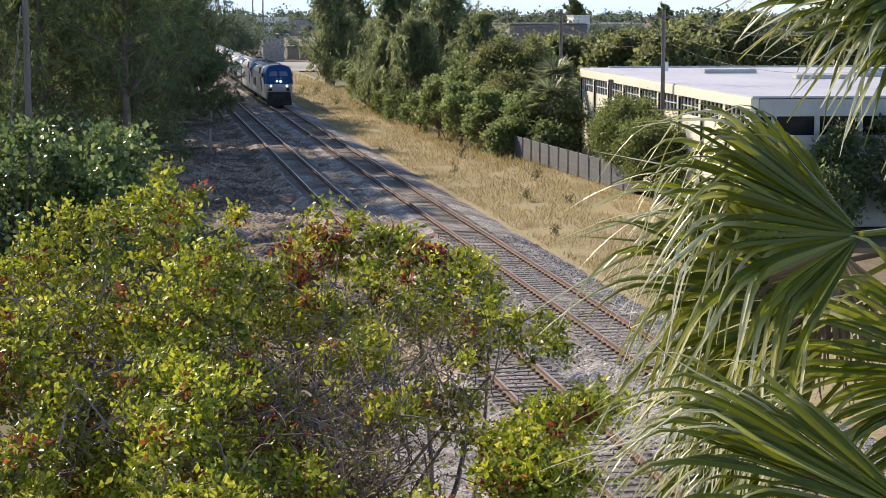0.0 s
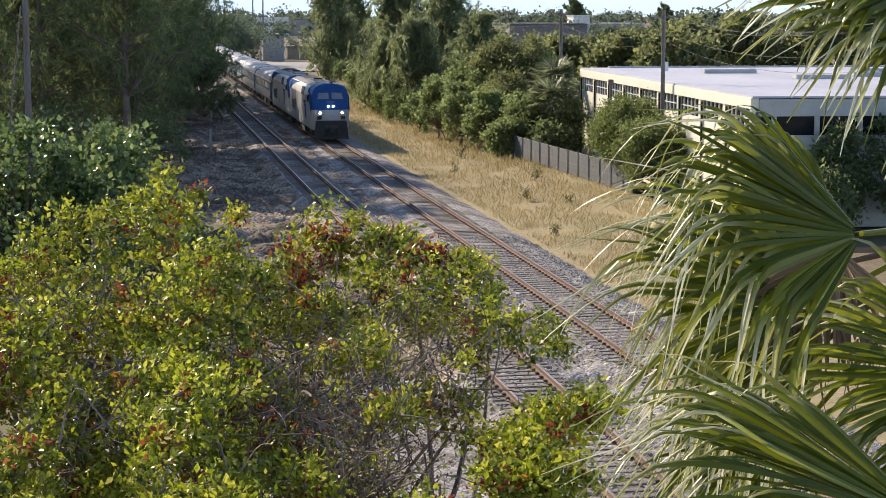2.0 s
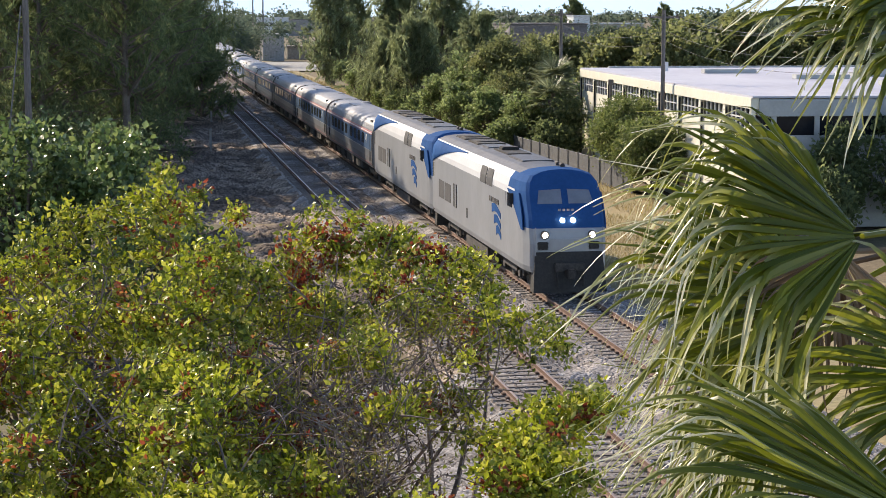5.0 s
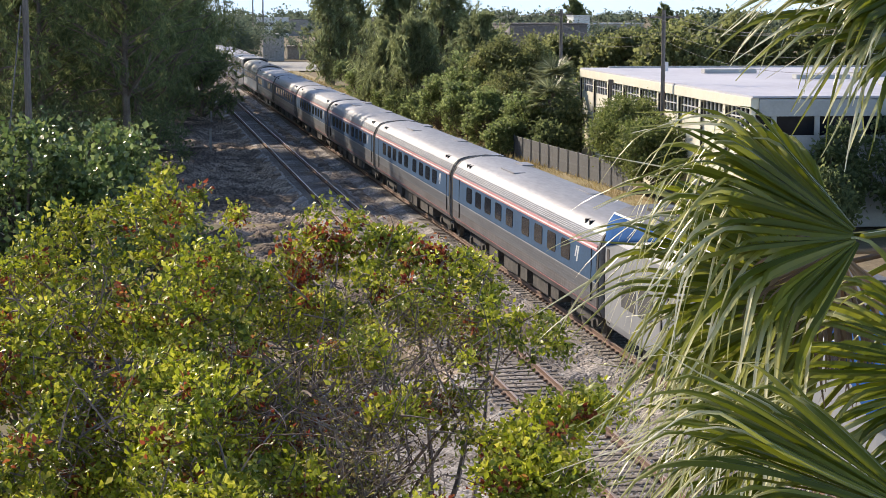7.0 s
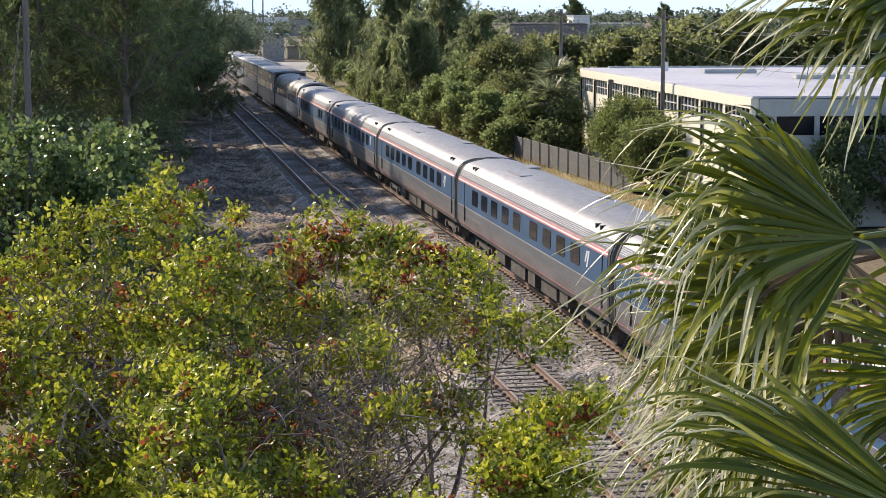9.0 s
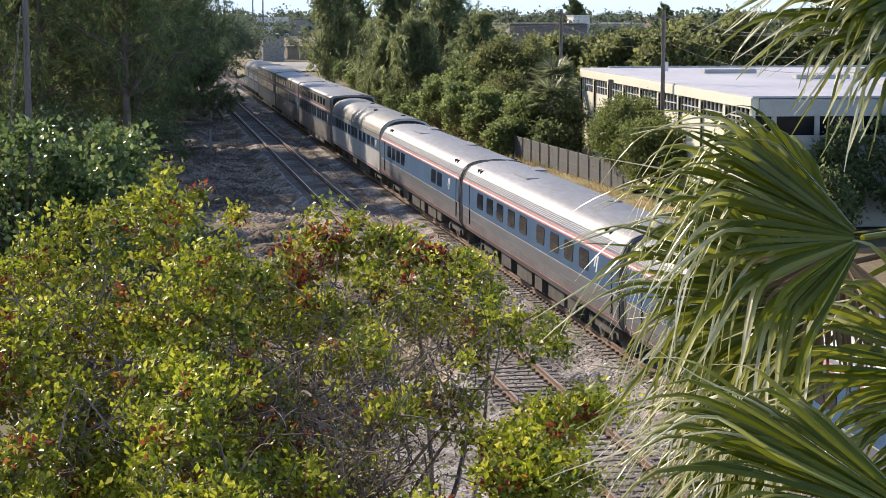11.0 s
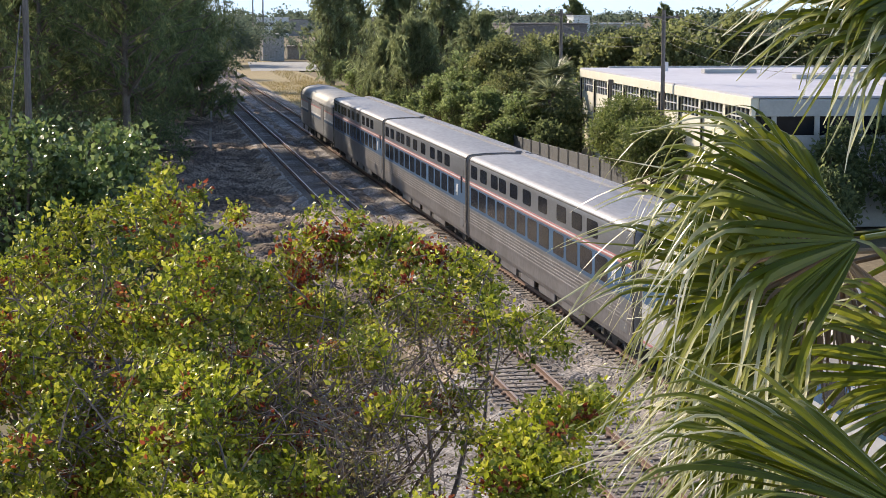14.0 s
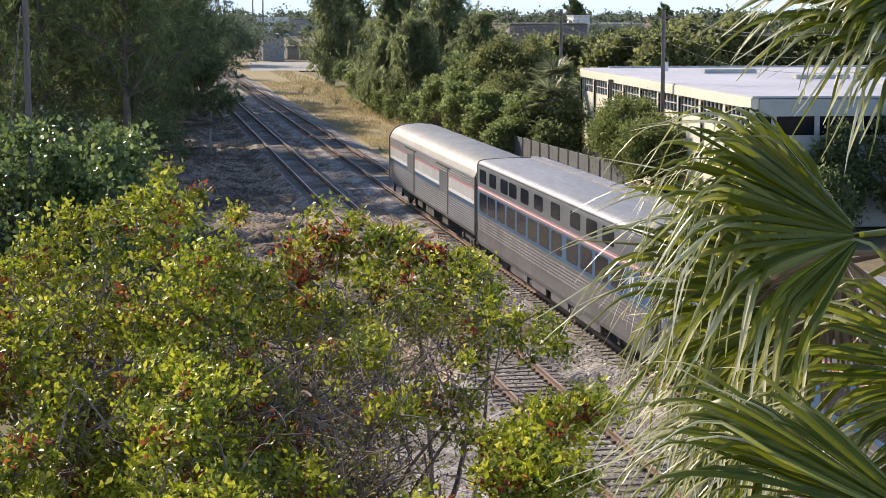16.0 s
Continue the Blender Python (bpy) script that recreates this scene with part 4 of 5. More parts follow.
def underframe(parent, length, boxes, low=0.55, floor=1.05):
    part("underframe", blocks(-1.25, 1.25, 0.6, length - 0.6, 0.92, floor, 0.02), M_DARK, parent)
    for y0, y1, w, z in boxes:
        for s in (-1, 1):
            part("equipment_box", blocks(min(s * 0.4, s * w), max(s * 0.4, s * w), y0, y1, z, 0.98, 0.03), M_UNDER, parent)
    for y in (0.1, length - 0.1):
        part("coupler", blocks(-0.14, 0.14, y - 0.32, y + 0.32, 0.72, 0.98, 0.04), M_DARK, parent)


def chevron(half, side, y, z, s, parent, flip):
    """The white arrow-like mark near the car's end."""
    for k, (dy, dz, h) in enumerate(((0.0, 0.0, 1.0), (0.22, 0.06, 0.7))):
        bm = bmesh.new()
        pts = [(y + flip * (dy), z + s * h / 2 + dz), (y + flip * (dy + 0.16), z + s * h / 2 + dz), (y + flip * (dy + 0.34), z - s * h / 2 + dz), (y + flip * (dy + 0.22), z - s * h / 2 + dz)]
        o = [bm.verts.new((side * (width_at(half, b) + 0.026), a, b)) for a, b in pts]
        i = [bm.verts.new((side * (width_at(half, b) - 0.01), a, b)) for a, b in pts]
        bm.faces.new(o)
        for q in range(4):
            bm.faces.new((o[q], o[(q + 1) % 4], i[(q + 1) % 4], i[q]))
        part("mark", bm, M_WHITE, parent, "white angular mark")


def ends(parent, half, length, inset=0.22):
    """Black rubber diaphragms that close the gap to the next car."""
    sec = full([(x * 0.90, z if z < 1.2 else 1.0 + (z - 1.0) * 0.97) for x, z in half])
    for y0, y1 in ((-inset + 0.03, 0.02), (length - 0.02, length + inset - 0.03)):
        hang("diaphragm", loft(sec, [(y0, 1.0), (y1, 1.0)], M_DARK), parent, "black rubber diaphragm")
    rim = full([(x + 0.012, z + 0.012) for x, z in half])
    for y0, y1 in ((0.06, 0.22), (length - 0.22, length - 0.06)):
        hang("end_frame", loft(rim, [(y0, 1.0), (y1, 1.0)], M_DARK), parent, "black end frame")


CAR = 25.55


def upper_flutes():
    """Narrow flutes along the inward curve above the windows."""
    out = []
    for i in range(7):
        z = 3.20 + i * 0.052
        w = float(np.interp(z, (3.04, 3.2, 3.46, 3.6), (1.57, 1.52, 1.40, 1.27)))
        w2 = float(np.interp(z + 0.03, (3.04, 3.2, 3.46, 3.6), (1.57, 1.52, 1.40, 1.27)))
        out += [(w, z), (w2 + 0.004, z + 0.028), (w2 - 0.009, z + 0.034), (w2 - 0.02, z + 0.05)]
    return out


AM_HALF = [(1.25, 0.95), (1.46, 1.02), (1.555, 1.22)] + flutes(1.59, 1.3, 2.08, 9, 0.0018) + [(1.60, 2.12), (1.60, 2.3), (1.59, 2.7), (1.57, 3.04)] + upper_flutes() + [(1.22, 3.65), (1.0, 3.74), (0.7, 3.81), (0.35, 3.85), (0.0, 3.86)]
AM_PLAIN = [(1.25, 0.95), (1.46, 1.02), (1.555, 1.22), (1.59, 1.3), (1.60, 2.12), (1.59, 2.7), (1.57, 3.04), (1.52, 3.2), (1.40, 3.46), (1.22, 3.65), (1.0, 3.74), (0.7, 3.81), (0.0, 3.86)]
AM_WINDOWS = (3.6, 5.6, 7.6, 9.7, 12.5, 14.6, 16.7, 18.7, 20.7)


def tube_coach(name="tube_coach", label="stainless fluted rounded coach with blue window band", windows=AM_WINDOWS):
    t = thing(name, label, "railway car", group="passenger cars")
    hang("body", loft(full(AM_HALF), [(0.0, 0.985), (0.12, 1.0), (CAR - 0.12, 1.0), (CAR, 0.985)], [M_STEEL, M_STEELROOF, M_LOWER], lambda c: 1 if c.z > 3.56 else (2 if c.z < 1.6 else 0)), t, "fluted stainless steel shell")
    ends(t, AM_PLAIN, CAR)
    for s in (-1, 1):
        part("blue_band", panel(AM_PLAIN, s, 0.3, CAR - 0.3, 2.04, 2.98, 0.022, 0.045), M_BLUEBAND, t, "blue band along the windows")
        part("red_stripe", panel(AM_PLAIN, s, 0.3, CAR - 0.3, 2.98, 3.03, 0.024), M_RED, t, "faded red stripe")
        part("white_stripe", panel(AM_PLAIN, s, 0.3, CAR - 0.3, 3.03, 3.08, 0.024), M_WHITE, t)
        part("red_stripe", panel(AM_PLAIN, s, 0.3, CAR - 0.3, 3.08, 3.15, 0.026), M_RED, t, "faded red stripe")
        part("band_trim", panel(AM_PLAIN, s, 0.3, CAR - 0.3, 2.0, 2.04, 0.012), M_DINER, t)
        part("sill_stripe", panel(AM_PLAIN, s, 0.3, CAR - 0.3, 1.23, 1.27, 0.012), M_RED, t, "faded red sill stripe")
        for y in windows:
            part("window", rounded_pane(AM_PLAIN, s, y, y + 1.2, 2.26, 2.88, 0.12, 0.032), M_GLASS, t)
        for y in (1.0, CAR - 1.75):
            part("door", panel(AM_PLAIN, s, y, y + 0.75, 1.15, 3.0, 0.012), M_STEEL, t, "steel end door")
            part("handrail", rod(bmesh.new(), (s * 1.62, y - 0.15, 1.4), (s * 1.60, y - 0.15, 3.0), 0.025), M_DARK, t)
        chevron(AM_PLAIN, s, 2.4, 2.62, 0.5, t, 1)
        for y in (2.2, 2.75, CAR - 2.8, CAR - 2.25):
            part("roof_vent", blocks(min(s * 1.12, s * 1.32), max(s * 1.12, s * 1.32), y, y + 0.12, 3.54, 3.68), M_DARK, t, "dark slotted vent")
    for i, (x, y, l) in enumerate(((0.5, 8.5, 2.2), (-0.4, 17, 2.6), (0.7, 20.5, 1.5))):
        part("roof_hatch", blocks(x - 0.25, x + 0.25, y, y + l, 3.82, 3.875, 0.015), M_STEELROOF, t)
    underframe(t, CAR, ((6.2, 7.4, 1.35, 0.5), (8.0, 10.4, 1.3, 0.42), (11.0, 12.2, 1.38, 0.45), (13.0, 15.6, 1.3, 0.4), (16.4, 18.2, 1.36, 0.48)))
    bogie(t, 3.6)
    bogie(t, CAR - 3.6)
    return t


DI_HALF = [(1.3, 0.95), (1.5, 1.0), (1.55, 1.15), (1.55, 2.0), (1.55, 2.94), (1.55, 3.15), (1.53, 3.3), (1.46, 3.5), (1.3, 3.72), (1.05, 3.9), (0.7, 4.02), (0.35, 4.07), (0.0, 4.08)]


def smooth_diner():
    t = thing("dining_car", "smooth pale dining car with a dusty grey round roof", "railway car", group="passenger cars")
    hang("body", loft(full(DI_HALF), [(0.0, 0.985), (0.12, 1.0), (CAR - 0.12, 1.0), (CAR, 0.985)], [M_DINER, M_DINERROOF], lambda c: 1 if c.z > 2.95 else 0), t, "pale painted shell")
    ends(t, DI_HALF, CAR)
    for s in (-1, 1):
        part("blue_band", panel(DI_HALF, s, 0.3, CAR - 0.3, 2.22, 2.92), M_BLUEBAND, t, "blue band along the windows")
        part("red_stripe", panel(DI_HALF, s, 0.3, CAR - 0.3, 1.12, 1.2, 0.012), M_RED, t, "faded red sill stripe")
        for y in (2.6, 4.6, 6.6, 8.6, 10.9, 12.7, 14.5, 16.3, 18.1, 19.9, 21.7):
            part("window", rounded_pane(DI_HALF, s, y, y + 1.15, 2.32, 2.86, 0.08, 0.016), M_GLASS, t)
        part("door", panel(DI_HALF, s, 9.9, 10.6, 1.2, 2.9, 0.012), M_DINER, t, "service door")
        chevron(DI_HALF, s, 1.4, 2.58, 0.45, t, 1)
        part("seam", panel(DI_HALF, s, 0.2, CAR - 0.2, 3.13, 3.16, 0.01), M_DARK, t)
    for y in (13.0, 20.5):
        hang("roof_seam", loft(full([(x + 0.008, z + 0.008) for x, z in DI_HALF if z > 3.1]), [(y, 1), (y + 0.06, 1)], M_UNDER), t)
    for y, x in ((3.2, 0.25), (9.6, -0.5), (17.5, 0.3)):
        part("roof_vent", blocks(x - 0.13, x + 0.13, y, y + 0.3, 3.95, 4.13, 0.03), M_UNDER, t, "small dark roof vent")
    underframe(t, CAR, ((6.2, 8.4, 1.35, 0.45), (9.0, 11.6, 1.3, 0.42), (12.4, 14.4, 1.38, 0.5), (15.2, 18.2, 1.3, 0.42)))
    bogie(t, 3.6)
    bogie(t, CAR - 3.6)
    return t


VI_HALF = [(1.38, 0.72), (1.52, 0.8), (1.565, 0.95), (1.575, 1.3)] + flutes(1.583, 1.4, 1.95, 5, 0.005) + [(1.58, 2.0), (1.58, 3.9), (1.56, 4.05), (1.48, 4.14), (1.3, 4.19), (0.75, 4.23), (0.0, 4.25)]
VI_PLAIN = [(1.38, 0.72), (1.52, 0.8), (1.565, 0.95), (1.575, 1.3), (1.585, 1.4), (1.58, 2.0), (1.58, 3.9), (1.56, 4.05), (1.48, 4.14), (1.3, 4.19), (0.75, 4.23), (0.0, 4.25)]
VI_TOP = (4.15, 6.1, 8.2, 10.95, 13.5, 15.75, 17.8, 19.4, 21.6, 23.6)
VI_LOW = (2.9, 4.75, 6.6, 8.45, 10.6, 12.45, 14.3, 16.15, 18.0, 19.85, 21.7, 23.4)


def two_row_sleeper():
    t = thing("sleeping_car", "tall steel sleeping car with two rows of windows", "railway car", group="passenger cars")
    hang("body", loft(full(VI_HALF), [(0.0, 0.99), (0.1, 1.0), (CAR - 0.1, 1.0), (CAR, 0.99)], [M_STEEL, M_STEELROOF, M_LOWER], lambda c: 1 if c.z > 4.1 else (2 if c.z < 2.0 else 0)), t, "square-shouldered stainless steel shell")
    ends(t, VI_PLAIN, CAR)
    for s in (-1, 1):
        part("blue_band", panel(VI_PLAIN, s, 0.3, CAR - 0.3, 2.08, 2.98, 0.012), M_BLUEBAND, t, "blue band along the lower windows")
        part("red_stripe", panel(VI_PLAIN, s, 0.3, CAR - 0.3, 3.02, 3.07, 0.012), M_RED, t, "faded red stripe")
        part("white_stripe", panel(VI_PLAIN, s, 0.3, CAR - 0.3, 3.075, 3.12, 0.010), M_WHITE, t)
        part("red_stripe", panel(VI_PLAIN, s, 0.3, CAR - 0.3, 3.125, 3.17, 0.012), M_RED, t, "faded red stripe")
        part("eave_line", panel(VI_PLAIN, s, 0.3, CAR - 0.3, 4.0, 4.035, 0.02), M_UNDER, t)
        for y in VI_TOP:
            part("upper_window", rounded_pane(VI_PLAIN, s, y, y + 1.3, 3.34, 3.86, 0.1, 0.012), M_GLASS, t)
        for y in VI_LOW:
            part("lower_window", rounded_pane(VI_PLAIN, s, y, y + 1.5, 2.2, 2.93, 0.1, 0.016), M_GLASS, t)
        part("door", panel(VI_PLAIN, s, 0.75, 1.5, 1.1, 3.5, 0.012), M_STEEL, t, "steel vestibule door")
        part("door_window", panel(VI_PLAIN, s, 0.95, 1.3, 2.5, 3.2, 0.02), M_GLASS, t)
        chevron(VI_PLAIN, s, 1.9, 2.55, 0.5, t, 1)
    part("roof_duct", blocks(0.55, 0.85, 0.3, CAR - 0.3, 4.2, 4.31, 0.03), M_STEELROOF, t, "long roof duct")
    part("roof_duct", blocks(0.98, 1.12, 0.3, CAR - 0.3, 4.18, 4.27, 0.02), M_STEELROOF, t)
    underframe(t, CAR, ((6.2, 7.8, 1.4, 0.5), (8.6, 11.2, 1.4, 0.45), (11.8, 13.0, 1.4, 0.5), (13.8, 16.6, 1.4, 0.45), (17.2, 18.8, 1.4, 0.5)), floor=0.98)
    for s in (-1, 1):
        for y0, y1 in ((6.0, 9.2), (10.2, 12.6), (13.4, 15.6), (16.4, 19.2)):
            part("skirt", blocks(min(s * 1.42, s * 1.47), max(s * 1.42, s * 1.47), y0, y1, 0.5, 0.78, 0.01), M_LOWER, t)
    bogie(t, 3.6)
    bogie(t, CAR - 3.6)
    return t


BA_HALF = [(1.3, 0.95), (1.5, 1.0), (1.55, 1.1)] + flutes(1.565, 1.15, 2.05, 9, 0.006) + [(1.56, 2.1), (1.56, 2.95)] + flutes(1.565, 3.0, 3.4, 4, 0.007) + [(1.53, 3.45), (1.45, 3.62), (1.28, 3.82), (1.0, 3.97), (0.65, 4.05), (0.0, 4.1)]
BA_PLAIN = [(1.3, 0.95), (1.5, 1.0), (1.55, 1.1), (1.565, 1.15), (1.56, 2.1), (1.56, 2.95), (1.565, 3.4), (1.53, 3.45), (1.45, 3.62), (1.28, 3.82), (1.0, 3.97), (0.65, 4.05), (0.0, 4.1)]


def baggage_car():
    t = thing("baggage_car", "fluted steel baggage car with pale stripes and sliding doors", "railway car", group="passenger cars")
    hang("body", loft(full(BA_HALF), [(0.0, 0.985), (0.12, 1.0), (CAR - 0.5, 1.0), (CAR - 0.12, 0.97), (CAR, 0.9)], [M_STEEL, M_DINERROOF], lambda c: 1 if c.z > 3.45 else 0), t, "fluted stainless steel shell")
    ends(t, BA_PLAIN, CAR)
    for s in (-1, 1):
        for y0, y1 in ((0.3, 6.4), (8.9, 16.3), (18.8, CAR - 0.55)):
            part("blue_stripe", panel(BA_PLAIN, s, y0, y1, 2.12, 2.28), M_BLUEBAND, t, "dark blue stripe")
            part("white_stripe", panel(BA_PLAIN, s, y0, y1, 2.3, 2.44, 0.012), M_WHITE, t)
            part("faded_panel", panel(BA_PLAIN, s, y0, y1, 2.46, 2.9, 0.008), M_DINER, t)
            part("red_stripe", panel(BA_PLAIN, s, y0, y1, 2.9, 2.98, 0.012), M_RED, t, "faded red stripe")
        for y in (6.5, 16.4):
            part("sliding_door", panel(BA_PLAIN, s, y + 0.25, y + 2.3, 1.2, 3.2, -0.02), M_STEEL, t, "ribbed sliding door")
            part("door_gap", panel(BA_PLAIN, s, y, y + 0.26, 1.2, 3.2, 0.012), M_DARK, t)
            part("door_rail", panel(BA_PLAIN, s, y - 0.6, y + 3.0, 3.24, 3.31, 0.05), M_UNDER, t)
    part("end_door", blocks(-0.45, 0.45, CAR - 0.05, CAR + 0.2, 1.2, 3.2, 0.02), M_UNDER, t, "dark end door")
    for s in (-1, 1):
        part("marker_light", rod(bmesh.new(), (s * 1.0, CAR - 0.02, 3.3), (s * 1.0, CAR + 0.12, 3.3), 0.09), M_RED, t, "red marker light")
        part("stirrup", blocks(min(s * 1.3, s * 1.4), max(s * 1.3, s * 1.4), CAR - 0.7, CAR - 0.4, 0.45, 1.0, 0.02), M_DARK, t)
    underframe(t, CAR, ((8.0, 9.6, 1.3, 0.5), (12, 14.4, 1.3, 0.45), (15.5, 17, 1.3, 0.5)))
    bogie(t, 3.6)
    bogie(t, CAR - 3.6)
    return t


LOCO = 20.9
LO_HALF = [(1.28, 0.82), (1.47, 0.9), (1.53, 1.1), (1.535, 1.9), (1.535, 2.45), (1.535, 2.75), (1.53, 3.1), (1.53, 3.45), (1.52, 3.68), (1.44, 4.0), (1.25, 4.24), (0.9, 4.365), (0.45, 4.43), (0.0, 4.45)]


def diesel_locomotive():
    t = thing("diesel_locomotive", "silver and deep blue diesel locomotive, headlights lit", "locomotive", group="locomotives")
    sec = full(LO_HALF)
    n = len(sec)

    def slope(z):
        return float(np.interp(z, (0.8, 2.2, 2.75, 4.45), (0.0, 0.0, 0.22, 1.3)))

    rings = []
    for back_off, wide in ((0.0, 0.83), (0.14, 0.90), (0.75, 0.98), (1.35, 1.0)):
        rings.append([(x * wide, slope(z) + back_off, z) for x, z in sec])
    for y in (2.6, 3.3, 4.4, 6.8, 9.4, 11.4, 13.4, 16.0, 19.9, LOCO - 0.3, LOCO):
        rings.append([(x * (0.97 if y == LOCO else 1.0), y, z) for x, z in sec])
    verts = [v for r in rings for v in r]
    faces = [(j * n + i, j * n + (i + 1) % n, (j + 1) * n + (i + 1) % n, (j + 1) * n + i) for j in range(len(rings) - 1) for i in range(n)]
    h = len(LO_HALF)
    for i in range(h - 1):
        a, b = i, i + 1
        c, d = (2 * h - 2 - i) % n, (2 * h - 3 - i) % n
        faces.append((a, b, d, c) if b != d else (a, b, c))
    faces.append(tuple(range((len(rings) - 1) * n, len(rings) * n)))
    me = mesh("body", verts, faces, [M_LOCO, M_LOCOBLUE, M_LOCOROOF, M_LOCOWHITE])

    def paint(c):
        if c.y < 1.9 and abs(c.x) < 1.5 and c.z > 2.4 and c.y < slope(c.z) + 0.75:
            return 1
        if c.z > 4.2 and c.y > 2.4:
            return 2
        if c.y < 3.3 and c.z > 2.15 + 0.62 * c.y:
            return 1
        if c.z > 3.4:
            return 1 if c.y < 3.4 and c.z > 3.6 else 3
        return 0
    for f in me.polygons:
        f.material_index = paint(f.center)
    hang("body", me, t, "silver body with deep blue nose and roofline")
    for s in (-1, 1):
        bm = bmesh.new()
        q = [(s * 0.12, 3.28), (s * 0.12, 3.78), (s * 0.92, 3.74), (s * 1.02, 3.28)]
        o = [bm.verts.new((x, slope(z) - 0.03, z)) for x, z in q]
        i = [bm.verts.new((x, slope(z) + 0.08, z)) for x, z in q]
        bm.faces.new(o)
        for k in range(4):
            bm.faces.new((o[k], o[(k + 1) % 4], i[(k + 1) % 4], i[k]))
        part("windscreen", bm, M_SCREEN, t, "sloping windscreen with reflected sky painted pale")
        part("headlight", rod(bmesh.new(), (s * 0.19, slope(2.75) - 0.1, 2.72), (s * 0.19, slope(2.75) + 0.1, 2.72), 0.085, 0.085, 16), M_LAMP, t, "lit headlight")
        d = part("ditch_light", rod(bmesh.new(), (s * 0.86, -0.06, 2.22), (s * 0.86, 0.1, 2.22), 0.1, 0.1, 16), M_LAMP, t, "lit ditch light")
        part("light_rim", rod(bmesh.new(), (s * 0.86, -0.03, 2.22), (s * 0.86, 0.1, 2.22), 0.15, 0.15, 16), M_DARK, d)
        part("nose_step", blocks(s * 0.93 - 0.2, s * 0.93 + 0.2, -0.03, 0.3, 1.68, 1.98, 0.03), M_DARK, t, "dark step recess")
        bm = bmesh.new()
        pts = [(0.62, 2.35), (0.95, 2.35), (2.1, 3.0), (3.5, 3.6), (slope(3.6) + 0.6, 3.6), (slope(2.9) + 0.5, 2.9)]
        o = [bm.verts.new((s * (width_at(LO_HALF, z) + 0.008), y, z)) for y, z in pts]
        i = [bm.verts.new((s * (width_at(LO_HALF, z) - 0.03), y, z)) for y, z in pts]
        bm.faces.new(o)
        for k in range(6):
            bm.faces.new((o[k], o[(k + 1) % 6], i[(k + 1) % 6], i[k]))
        part("blue_flash", bm, M_LOCOBLUE, t, "deep blue sweep behind the nose")
        verts, faces = [], []
        for k in range(13):
            y = LOCO - 0.25 - 8.0 * k / 12
            low = 4.16 - 0.92 * (1 - k / 12) ** 1.7
            verts += [(s * (width_at(LO_HALF, low + (4.2 - low) * j / 4) + 0.02), y, low + (4.2 - low) * j / 4) for j in range(5)]
        for k in range(12):
            faces += [(5 * k + j, 5 * k + j + 1, 5 * k + j + 6, 5 * k + j + 5) for j in range(4)]
        sweep = hang("blue_sweep", mesh("blue_sweep", verts, faces, M_LOCOBLUE), t, "deep blue sweep along the rear roofline")
        for f in sweep.data.polygons:
            f.use_smooth = True
        thick = sweep.modifiers.new("thickness", "SOLIDIFY")
        thick.thickness, thick.offset = 0.02, 0.0
        part("cab_window", panel(LO_HALF, s, 2.55, 3.35, 2.95, 3.45, 0.014), M_GLASS, t)
        part("cab_door", panel(LO_HALF, s, 3.7, 4.4, 1.0, 3.45, 0.012), M_LOCO, t)
        for k, y in enumerate((6.3, 7.6)):
            part("radiator_window", curved_panel(LO_HALF, s, y, y + 1.15, 3.36, 4.02), M_GRILLE, t, "dark side grille")
        for y in (15.7, 17.4):
            part("side_grille", panel(LO_HALF, s, y, y + 1.45, 1.75, 2.55, 0.012), M_GRILLE, t, "dark louvred grille")
        for y in (14.2, 14.8):
            part("grab_iron", panel(LO_HALF, s, y, y + 0.12, 1.7, 2.7, 0.03), M_UNDER, t)
        part("rear_frame", panel(LO_HALF, s, LOCO - 0.65, LOCO - 0.35, 1.0, 3.2, 0.014), M_UNDER, t)
        part("number_board", panel(LO_HALF, s, 11.6, 11.85, 1.55, 1.95, 0.012), M_DARK, t)
        for k in range(7):
            part("letter_bar", panel(LO_HALF, s, 5.0 + k * 0.28, 5.18 + k * 0.28, 2.78, 2.98, 0.012), M_UNDER, t)
        for k, (y0, z0, l) in enumerate(((4.6, 2.5, 1.7), (4.55, 2.1, 1.3), (4.5, 1.72, 0.9))):
            bm = bmesh.new()
            pts = []
            for j in range(7):
                a = j / 6
                pts.append((y0 + l * a, z0 + 0.28 * math.sin(a * 2.2)))
            for j in range(6, -1, -1):
                a = j / 6
                pts.append((y0 + l * a, z0 - 0.14 * a + 0.28 * math.sin(a * 2.2) - 0.2))
            o = [bm.verts.new((s * (width_at(LO_HALF, z) + 0.02), y, z)) for y, z in pts]
            bm.faces.new(o)
            r = bmesh.ops.extrude_face_region(bm, geom=bm.faces[:])
            bmesh.ops.translate(bm, vec=(-s * 0.03, 0, 0), verts=[e for e in r["geom"] if isinstance(e, bmesh.types.BMVert)])
            part("curved_mark", bm, M_LOCOBLUE, t, "blue swept mark")
        part("mirror", blocks(min(s * 1.5, s * 1.68), max(s * 1.5, s * 1.68), 2.3, 2.36, 3.1, 3.5, 0.02), M_DARK, t)
    for k in range(4):
        part("nose_bar", blocks(-0.3 + k * 0.16, -0.2 + k * 0.16, slope(3.05) - 0.015, slope(3.05) + 0.06, 2.99, 3.11), M_SCREEN, t, "pale bar")
    part("nose_panel", blocks(-0.68, 0.68, -0.05, 0.1, 1.70, 2.08, 0.03), M_LOCO, t)
    bm = bmesh.new()
